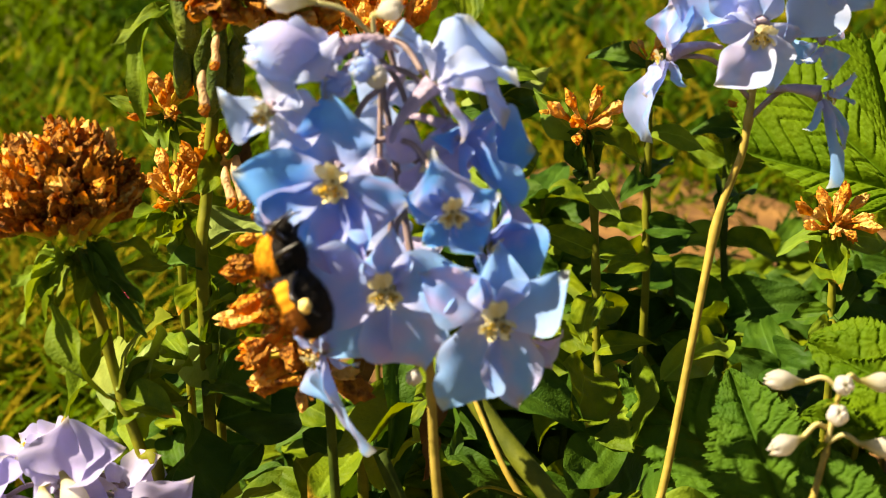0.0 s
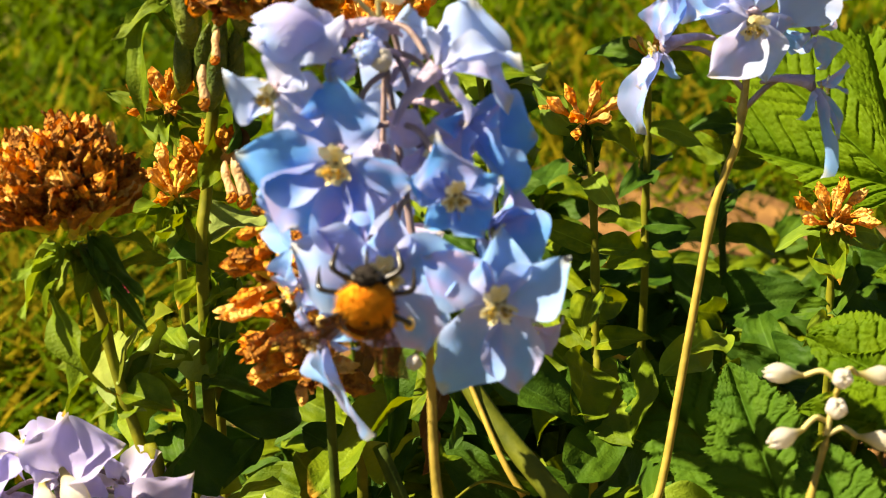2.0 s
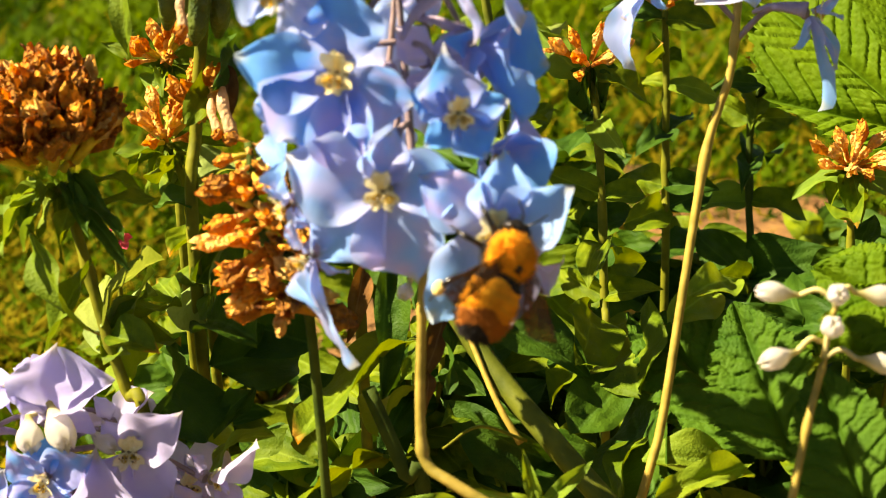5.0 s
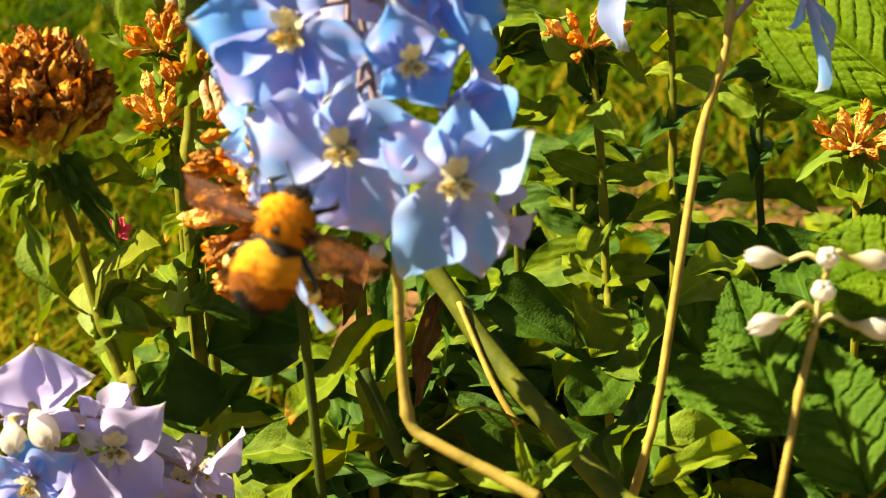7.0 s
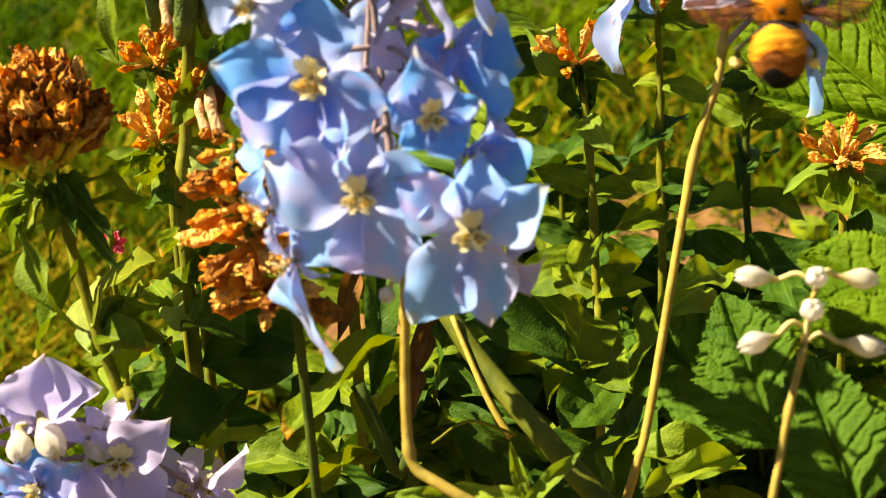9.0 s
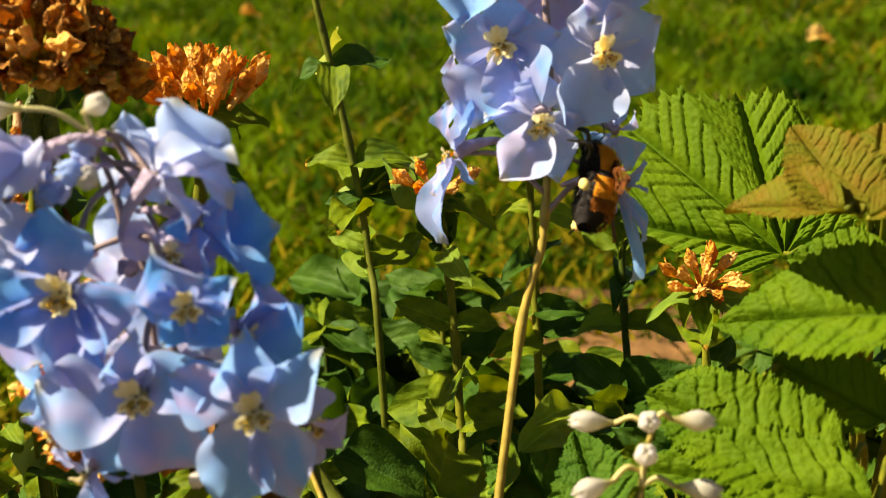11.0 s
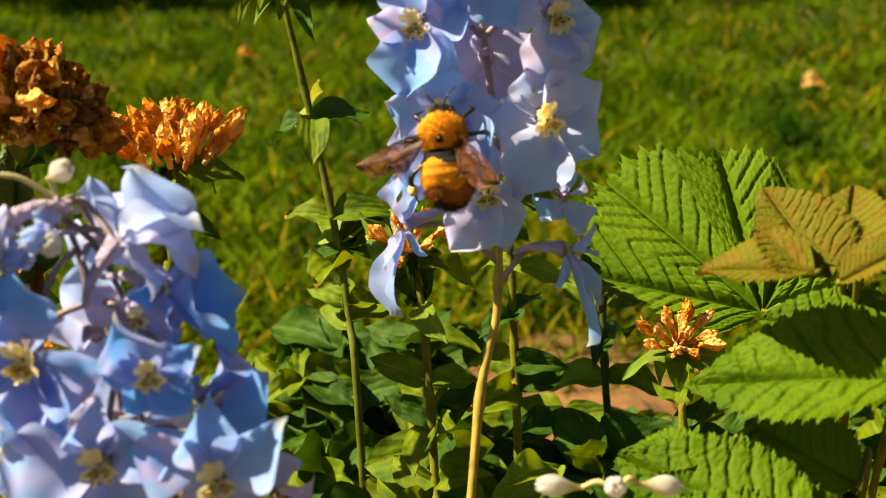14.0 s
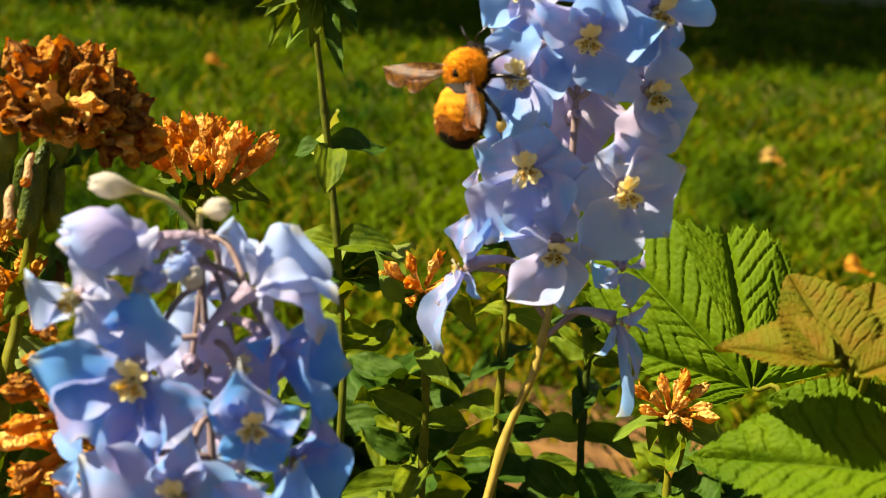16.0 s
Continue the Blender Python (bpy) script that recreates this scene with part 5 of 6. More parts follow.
# ---- serrated-leaf shrub ----
def ovate_mesh(name, mat, seed, width=0.50, ribs=9, pleat=0.042, fold=0.12, curl=0.12):
    """Toothed oval leaf of unit length with a midrib and slanting pleats."""
    g = random.Random(seed)
    nu, nv = 190, 52
    ph = g.uniform(0, 6)
    rows = []
    for i in range(nu + 1):
        u = i / nu
        w = width * 0.5 * max(0.0, math.sin(math.pi * u ** 0.72)) ** 0.75 * (1 - 0.25 * u) * 1.2
        tooth = 0.15 * ((u * 15) % 1.0) + 0.07 * ((u * 45 + 0.3) % 1.0)
        row = []
        for j in range(nv + 1):
            v = -1 + 2 * j / nv
            a = abs(v)
            ww = max(w, 0.004) * (1 + (tooth - 0.08) * max(0, (a - 0.78) / 0.22))
            phase = ribs * (u - 0.62 * a * w) + 0.40 * noise.noise((u * 7, v * 3, seed)) + (0.5 if v > 0 else 0)
            z = fold * a * w * 2 - curl * u * u + pleat * quilt(phase) * min(1, a * 5) * (1 - 0.5 * u)
            z += 0.34 * pleat * quilt(a * w * 38 + 0.5 * math.floor(phase + 0.5) + 0.5 * noise.noise((u * 20, v * 8, seed))) * min(1, a * 4)
            z += -0.030 * math.exp(-(a * w / 0.016) ** 2)
            z += 0.03 * math.sin(u * 6 + ph + v * 2) * a + 0.006 * noise.noise((u * 22, v * 9, seed + 5))
            row.append((v * ww, u + 0.02 * a, z))
        rows.append(row)
    s = Shape()
    s.grid(rows)
    return s.mesh(name, [mat])


def shrub():
    low = foot((0.1712, 0.3877, 0.2362))
    d = thing("serrated_leaf_shrub", low, "low shrub with bright green toothed leaves and bronze young tips", "shrub")
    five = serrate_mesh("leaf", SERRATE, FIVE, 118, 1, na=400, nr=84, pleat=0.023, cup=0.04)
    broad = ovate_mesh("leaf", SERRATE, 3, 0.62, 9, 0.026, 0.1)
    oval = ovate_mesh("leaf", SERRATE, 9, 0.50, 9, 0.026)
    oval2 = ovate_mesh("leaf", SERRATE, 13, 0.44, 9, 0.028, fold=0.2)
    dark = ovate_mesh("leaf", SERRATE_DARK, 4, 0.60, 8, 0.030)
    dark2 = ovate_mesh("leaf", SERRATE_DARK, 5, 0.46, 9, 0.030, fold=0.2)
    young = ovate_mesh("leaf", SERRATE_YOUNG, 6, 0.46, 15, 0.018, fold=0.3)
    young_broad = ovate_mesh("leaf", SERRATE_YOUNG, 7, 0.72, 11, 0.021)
    for b, t, z, me in (
        ((0.1424, 0.4399, 0.2727), (0.1162, 0.4843, 0.3146), (-0.15, -0.65, 0.7), five),
        ((0.1325, 0.325, 0.3206), (0.1084, 0.342, 0.3187), (-0.1, -0.5, 0.85), young),
        ((0.1359, 0.327, 0.3184), (0.1248, 0.345, 0.3359), (-0.1, -0.6, 0.75), young_broad),
        ((0.1389, 0.327, 0.3199), (0.1446, 0.347, 0.3356), (-0.3, -0.6, 0.7), young_broad),
        ((0.1365, 0.322, 0.319), (0.1522, 0.317, 0.3303), (-0.1, -0.5, 0.85), young),
        ((0.1549, 0.318, 0.2985), (0.1056, 0.344, 0.2922), (-0.2, -0.5, 0.85), oval),
        ((0.1308, 0.315, 0.2595), (0.0914, 0.338, 0.2766), (-0.2, -0.5, 0.85), broad),
        ((0.1356, 0.305, 0.2596), (0.0875, 0.325, 0.2646), (-0.2, -0.4, 0.9), oval2),
        ((0.1256, 0.29, 0.2466), (0.1021, 0.308, 0.2548), (-0.2, -0.5, 0.8), broad),
        ((0.1441, 0.33, 0.268), (0.1214, 0.346, 0.2789), (-0.2, -0.6, 0.75), broad),
        ((0.1594, 0.342, 0.2959), (0.1268, 0.356, 0.3024), (0, -0.5, 0.8), broad),
        ((0.1447, 0.3, 0.2472), (0.121, 0.312, 0.2467), (0, -0.5, 0.85), oval),
        ((0.0859, 0.322, 0.2311), (0.0731, 0.35, 0.2604), (-0.3, -0.7, 0.65), dark),
        ((0.0894, 0.352, 0.2158), (0.0514, 0.4, 0.2371), (-0.05, -0.75, 0.6), dark2),
        ((0.0963, 0.2866, 0.2361), (0.0865, 0.3115, 0.2624), (-0.15, -0.75, 0.6), dark),
        ((0.0857, 0.2937, 0.2388), (0.0849, 0.3026, 0.2477), (-0.2, -0.7, 0.6), dark2),
        ((0.1111, 0.335, 0.2726), (0.0931, 0.35, 0.2717), (-0.1, -0.5, 0.8), oval),
    ):
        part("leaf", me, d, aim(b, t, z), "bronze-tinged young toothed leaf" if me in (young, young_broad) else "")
        base = Vector(b)
        stem_part(d, [base, base * 0.7 + Vector((low[0], low[1] + 0.02, base.z - 0.02)) * 0.3, (low[0] + (base.x - low[0]) * 0.3, low[1] + 0.03, base.z * 0.6), low], 0.0007, 0.0014, STEM, "leaf_stalk")


shrub()


# ---- the tangle of stems and leaves in the bed ----
def thicket():
    g = random.Random(21)
    d = thing("thick_stalk", foot((0.0762, 0.2944, 0.1873)), "thick ribbed green flower stalk leaning over", "stalk")
    stem_part(d, [(-0.010, 0.3760, 0.268), (0.002, 0.3684, 0.2523), (0.0137, 0.3574, 0.2386), (0.0293, 0.3421, 0.2252), (0.0448, 0.3268, 0.213), (0.0678, 0.3011, 0.1949), foot((0.0762, 0.2944, 0.1873))], 0.0027, 0.0033, STEM_OLIVE, "stem", (), 10)
    stem_part(d, [(0.0214, 0.3443, 0.2233), (0.0152, 0.3492, 0.233), (0.0066, 0.362, 0.2494)], 0.0010, 0.0007, STEM_TAN, "side_stem")
    stem_part(d, [(0.0229, 0.3438, 0.2244), (0.011, 0.3416, 0.2297), (0.0019, 0.3368, 0.2261)], 0.0005, 0.0003, STEM, "tendril")
    for b, t, z, me in (
        ((-0.0133, 0.3709, 0.2621), (-0.0142, 0.3473, 0.2344), (0.2, -1, 0.1), HANGING[1]),
        ((0.0016, 0.3721, 0.2483), (-0.0017, 0.3548, 0.2353), (0.2, -1, 0.1), DEAD[1]),
        ((-0.0198, 0.3744, 0.2592), (-0.021, 0.358, 0.247), (0.2, -1, 0.1), DEAD[2]),
        ((0.0026, 0.3664, 0.2476), (0.0044, 0.3494, 0.2347), (1, -0.6, 0.1), HANGING[3]),
        ((-0.0028, 0.3605, 0.2358), (-0.0018, 0.3502, 0.2263), (0.5, -1, 0.1), DEAD[3]),
    ):
        part("leaf", me, d, aim(b, t, z), "dark withered hanging leaf")
    e = thing("leafy_shoot", foot((0.0258, 0.3142, 0.2208)), "young leafy shoot with bright yellow-green blades", "plant", "leafy bed plants")
    stem_part(e, [(0.0258, 0.3152, 0.2225), foot((0.0258, 0.3142, 0.2208))], 0.0008, 0.001, STEM, "stem")
    for b, t in (((0.0258, 0.3149, 0.2219), (0.0222, 0.3175, 0.2368)), ((0.0258, 0.3149, 0.2219), (0.0379, 0.3163, 0.2345)), ((0.0258, 0.3152, 0.2225), (0.0075, 0.3214, 0.2245)), ((0.0075, 0.3193, 0.221), (-0.0075, 0.3145, 0.2253))):
        part("leaf", g.choice(YOUNG), e, aim(b, t, (0, -0.8, 0.7)))
    BROAD = leaf_mesh("leaf", GREEN_TIP, 0.36, 0.35, 0.12, 0.05, 77)
    f = thing("leafy_plant", foot((-0.0015, 0.3538, 0.1921)), "leafy bed plant with yellow-edged green leaves", "plant", "leafy bed plants")
    stem_part(f, [(-0.0162, 0.3394, 0.2416), (-0.0074, 0.3348, 0.2201), (-0.0028, 0.3374, 0.2039), foot((-0.0015, 0.3538, 0.1921))], 0.0019, 0.0021, STEM_DARK, "stem")
    for b, t, z, me in (
        ((-0.0059, 0.3704, 0.241), (-0.0364, 0.3268, 0.2394), (-0.5, 0.1, 1), BROAD),
        ((-0.0384, 0.3216, 0.2163), (-0.0135, 0.3336, 0.2297), (-0.6, -0.1, 0.75), NARROW[3]),
        ((-0.0559, 0.3371, 0.2195), (-0.0576, 0.3393, 0.2352), (-0.7, -0.3, 0.6), LEAVES[12]),
        ((-0.016, 0.3565, 0.2198), (-0.0145, 0.3679, 0.2307), (-0.4, -0.7, 0.5), LEAVES[11]),
        ((-0.0285, 0.3435, 0.2204), (-0.0445, 0.342, 0.2344), (-0.6, -0.1, 0.75), LEAVES[5]),
        ((-0.0247, 0.3628, 0.2234), (-0.043, 0.3585, 0.2325), (-0.3, -0.5, 0.8), DARKS[2]),
        ((0.0561, 0.3406, 0.2078), (0.0465, 0.362, 0.2251), (-0.5, -0.7, 0.5), DARKS[2]),
        ((0.0537, 0.3716, 0.2226), (0.0438, 0.3839, 0.2481), (-0.5, -0.7, 0.5), LEAVES[10]),
        ((0.0522, 0.3464, 0.2176), (0.0811, 0.3298, 0.2241), (-0.2, -0.4, 0.9), LEAVES[11]),
        ((0.013, 0.3806, 0.241), (0.0416, 0.3674, 0.2357), (0, -0.7, 0.8), DARKS[1]),
        ((0.0372, 0.3756, 0.2294), (0.0439, 0.3791, 0.2497), (0.2, -1, 0.3), LEAVES[10]),
        ((-0.027, 0.3307, 0.2179), (-0.0158, 0.3388, 0.2293), (-0.6, -0.2, 0.75), NARROW[1]),
        ((-0.0358, 0.3824, 0.2327), (-0.0739, 0.3703, 0.2499), (0.1, -0.7, 0.7), DARKS[0]),
        ((-0.0632, 0.3752, 0.2297), (-0.0357, 0.3739, 0.2383), (0, -0.8, 0.6), DARKS[3]),
        ((-0.072, 0.3805, 0.2462), (-0.083, 0.3712, 0.2584), (0, -0.6, 0.8), LEAVES[9]),
        ((-0.0639, 0.357, 0.2169), (-0.0556, 0.3596, 0.2289), (0.1, -1, 0.3), LEAVES[12]),
        ((-0.0507, 0.3657, 0.2274), (-0.0588, 0.3517, 0.2263), (0, -0.6, 0.8), DARKS[4]),
        ((0.0462, 0.3418, 0.2089), (0.0502, 0.3494, 0.2338), (-0.7, -0.4, 0.5), NARROW[2]),
        ((0.0352, 0.3586, 0.2179), (0.0528, 0.357, 0.2381), (-0.3, -0.9, 0.4), DARKS[0]),
        ((0.0617, 0.3796, 0.2405), (0.0761, 0.378, 0.2528), (0, -0.8, 0.6), LEAVES[11]),
        ((0.0539, 0.3285, 0.2166), (0.0798, 0.3257, 0.2269), (0, -0.6, 0.8), YOUNG[1]),
        ((0.0653, 0.3669, 0.254), (0.0792, 0.3649, 0.2623), (0, -0.6, 0.8), LEAVES[11]),
    ):
        part("leaf", me, f, aim(b, lean(b, t), z))
    # low, dense plants that fill the bed
    for n in range(200):
        y = 0.44 + 0.26 * (min(n, 120) / 120) + g.uniform(-0.01, 0.01)
        x = g.uniform(-0.21, 0.30) * (0.5 + y)
        if x < -0.115 * y / 0.45:
            x = g.uniform(-0.06, 0.24)
        steep = g.uniform(23.0, 29) if x < 0.02 else g.uniform(21.5, 27)
        if x < -0.035 * y / 0.42:
            steep = g.uniform(25.5, 31)
        top = 0.411 - y * math.tan(radians(steep))
        if -0.04 < x < 0.06 and y > 0.5:
            top = 0.4255 - y * math.tan(radians(g.uniform(19.5, 23)))
        if 120 <= n < 150:
            x, y = g.uniform(-0.03, 0.30), g.uniform(0.50, 0.66)
            top = 0.4255 - y * math.tan(radians(g.uniform(21.5, 26)))
        if n >= 150:
            x, y = g.uniform(-0.07, 0.17), g.uniform(0.415, 0.48)
            top = 0.411 - y * math.tan(radians(g.uniform(26.5, 32)))
        if 0.055 < x < 0.15 and y < 0.62 and g.random() < 0.42:
            continue
        p = thing("leafy_plant", (x, y, 0.015), "leafy green bed plant with opposite lance-shaped leaves", "plant", "leafy bed plants")
        sx, sy = g.uniform(-0.02, 0.02), g.uniform(-0.02, 0.02)
        line = [(x + sx, y + sy, top), (x + sx * 0.6, y + sy * 0.6, top * 0.7), (x, y, 0.015)]
        stem_part(p, line, 0.0009, 0.0016, STEM if n % 3 else STEM_DARK, "stem", n=6)
        # Extra dark leaves put the shade between the plants into the colour.
        pairs(p, line, (0.0, 0.05, 0.12, 0.21, 0.33), g.uniform(0.021, 0.034), g, (DARKS * 2 + LEAVES[:5]) if n >= 150 else LEAVES[:8] + DARKS * 2, 0.4, g.uniform(0, 3))


thicket()


def pink_flower():
    d = thing("pink_flower", foot((-0.0974, 0.4169, 0.2437)), "small bright pink blossom on a thin stem", "flower")
    stem_part(d, [(-0.0967, 0.4196, 0.2502), (-0.0967, 0.4139, 0.2358), foot((-0.0974, 0.4169, 0.2437))], 0.0006, 0.001, STEM, "stem", n=6)
    me = sepal_mesh("petal", PINK, 71, 1.0, 0.7)
    for k in range(6):
        a = k * 1.05
        c = Vector((-0.0967, 0.4196, 0.2502))
        part("petal", me, d, aim(c, c + Vector((math.cos(a), -0.3, math.sin(a))), (0, -1, 0.3), 0.0042))


pink_flower()


def lawn_bits():
    g = random.Random(14)
    me = leaf_mesh("fallen_leaf", DRIED_PALE, 0.6, 0.5, 0.3, 0.08, 5)
    me2 = leaf_mesh("fallen_leaf", DRIED, 0.7, 0.4, 0.3, 0.08, 6)
    for p, m, s in (((0.4769, 1.9839, 0.0333), me, 0.05), ((0.4573, 1.4525, 0.0416), me2, 0.04), ((-0.3139, 2.4064, 0.0933), me2, 0.04)):
        ob = new("fallen_leaf", m)
        ob.matrix_basis = aim((p[0], p[1], 0.045), (p[0] + 0.5, p[1] + 0.3, 0.06), (0, -0.5, 1), s)
        tagged(ob, "withered tan leaf lying on the lawn grass", "leaf", "fallen leaves")


lawn_bits()


# ---- the bumblebee ----
def fur(s, centre, radii, count, length, mats, g, pick=None):
    for n in range(count):
        z = g.uniform(-1, 1)
        a = g.uniform(0, 6.283)
        q = math.sqrt(1 - z * z)
        u = Vector((q * math.cos(a), z, q * math.sin(a)))
        p = Vector(centre) + Vector((u.x * radii[0], u.y * radii[1], u.z * radii[2])) * 0.97
        d = (Vector((u.x / radii[0], u.y / radii[1], u.z / radii[2])).normalized() + Vector((g.uniform(-0.35, 0.35), g.uniform(-0.75, 0.1), g.uniform(-0.35, 0.35)))).normalized()
        e = d.orthogonal().normalized() * 0.00011
        f = d.cross(e).normalized() * 0.00011
        l = length * g.uniform(0.6, 1.3)
        k = len(s.v)
        s.v += [p - e, p + e, p + f, p + d * l]
        m = pick(p) if pick else mats
        s.f += [(k, k + 1, k + 3), (k + 1, k + 2, k + 3), (k + 2, k, k + 3)]
        s.m += [m] * 3


def bee():
    g = random.Random(77)
    b = thing("bumblebee", (0, 0, 0), "large fuzzy orange and black bumblebee with smoky brown wings", "bee")
    b.rotation_mode = "QUATERNION"
    mats = [FUZZ, FUZZ_DARK, FUZZ_RUST, SHELL]

    def thorax_pick(p):
        if p.z < -0.0003 or p.y < 0.0012:
            return 1
        if abs(p.x) < 0.0007 and abs(p.y - 0.0030) < 0.0007 and p.z > 0.002:
            return 1
        return 0

    def belly_pick(p):
        y = p.y + 0.0008 * math.sin(p.x * 900)
        if p.z < -0.0014 or y < -0.0102:
            return 1
        if y > -0.0006:
            return 1
        return 2 if -0.0066 > y else 0

    s = Shape()
    s.blob((0, 0.0046, 0), (0.0044, 0.0047, 0.0041), 36, 30, 0)
    for i, f in enumerate(s.f):
        c = sum((Vector(s.v[k]) for k in f), Vector()) / len(f)
        s.m[i] = thorax_pick(c)
    fur(s, (0, 0.0046, 0), (0.0044, 0.0047, 0.0041), 3000, 0.0013, 0, g, thorax_pick)
    s.blob((0, 0.0030, 0.0039), (0.0006, 0.0006, 0.0004), 8, 4, 3)
    part("thorax", s.mesh("thorax", mats), b, Matrix.Identity(4), "orange furry thorax with a dark bald spot")
    s = Shape()
    rows = []
    for i in range(45):
        u = i / 44
        r = 0.0052 * math.sin(math.pi * (0.20 + 0.74 * u)) ** 0.62
        y = 0.0012 - 0.0137 * u
        z = -0.0002 - 0.0016 * u * u
        rr = r * (1 + 0.025 * math.cos(u * 6 * 2 * math.pi))
        rows.append([(rr * math.cos(a), y, z + rr * 0.86 * math.sin(a)) for a in (2 * math.pi * k / 40 for k in range(40))])
    s.grid(rows, 0, True)
    for i, f in enumerate(s.f):
        c = sum((Vector(s.v[k]) for k in f), Vector()) / len(f)
        s.m[i] = belly_pick(c)
    fur(s, (0, -0.0056, -0.0006), (0.0051, 0.0068, 0.0045), 2900, 0.0011, 0, g, belly_pick)
    tail = part("abdomen", s.mesh("abdomen", mats), b, Matrix.Identity(4), "orange furry abdomen with a dark tail")
    s = Shape()
    s.blob((0, 0.0100, -0.0012), (0.0023, 0.0017, 0.0023), 14, 9, 1)
    fur(s, (0, 0.0100, -0.0012), (0.0023, 0.0017, 0.0023), 500, 0.0008, 1, g)
    for x in (-1, 1):
        s.blob((x * 0.0020, 0.0103, -0.0009), (0.0007, 0.0008, 0.0014), 9, 6, 3)
    s.tube([(0, 0.0112, -0.003), (0, 0.0122, -0.0048), (0, 0.0120, -0.0066)], [0.0004, 0.0003, 0.00015], 6, 3)
    head = part("head", s.mesh("head", mats), b, Matrix.Identity(4), "black furry head")
    for x in (-1, 1):
        s = Shape()
        s.tube(spline([(x * 0.0007, 0.0113, 0.0000), (x * 0.0016, 0.0128, 0.0016), (x * 0.0034, 0.0150, 0.0012)], 4), 0.00017, 6)
        part("antenna", s.mesh("antenna", [SHELL]), head, Matrix.Identity(4))
    for x in (-1, 1):
        for n, (y0, knee, end) in enumerate(((0.0075, (0.0058, 0.0105, -0.0030), (0.0048, 0.0128, -0.0072)), (0.0045, (0.0078, 0.0050, -0.0030), (0.0082, 0.0062, -0.0080)), (0.0015, (0.0075, -0.0035, -0.0030), (0.0072, -0.0085, -0.0070)))):
            s = Shape()
            s.tube(spline([(x * 0.0022, y0, -0.0028), (x * (0.0022 + knee[0]) / 2, (y0 + knee[1]) / 2, -0.0024), (x * knee[0], knee[1], knee[2]), (x * (knee[0] + end[0]) / 2 * 1.03, (knee[1] + end[1]) / 2, (knee[2] + end[2]) / 2), (x * end[0], end[1], end[2])], 4), [0.0006, 0.0007, 0.00075, 0.0007, 0.0006, 0.00055, 0.0005, 0.00055, 0.0006, 0.0006, 0.00055, 0.0005, 0.0004, 0.0003, 0.00025, 0.0002, 0.00015], 7)
            leg = part("leg", s.mesh("leg", [SHELL]), b, Matrix.Identity(4))
            if n == 2:
                s = Shape()
                s.blob((x * 0.0077, -0.0058, -0.0050), (0.0011, 0.0016, 0.0012), 10, 7, 0, 0.08, g)
                part("pollen_load", s.mesh("pollen_load", [POLLEN]), leg, Matrix.Identity(4), "creamy yellow pollen load")
    wings = []
    for x in (-1, 1):
        made = None
        for long, wide, back, h in ((0.0160, 0.0056, 0.0, 0.0), (0.0105, 0.0044, 0.0034, -0.0003)):
            s = Shape()
            rows = []
            for i in range(13):
                u = i / 12
                w = wide * (0.22 + 0.78 * math.sin(min(1, u * 1.25) * 1.5)) * (1 - max(0, u - 0.72) ** 2 * 9.5) ** 0.7 if u < 1 else 0.0004
                rows.append([(x * long * u, -back * u - v * w + 0.0012 * math.sin(u * 2.5), h + 0.0004 * math.sin(u * 6 + v * 7) - 0.0006 * u * v) for v in (0, 0.2, 0.4, 0.6, 0.8, 1)])
            s.grid(rows)
            root = pose(x * 0.0026, 0.0052, 0.0026)
            made = part("wing" if not made else "hind_wing", s.mesh("wing", [WING]), made or b, root, "smoky brown translucent wing")
            if made.name.startswith("wing"):
                wings.append((x, made))
    b.scale = (1.16, 1.03, 1.08)
    return b, wings, tail


BUMBLEBEE, WINGS, ABDOMEN = bee()

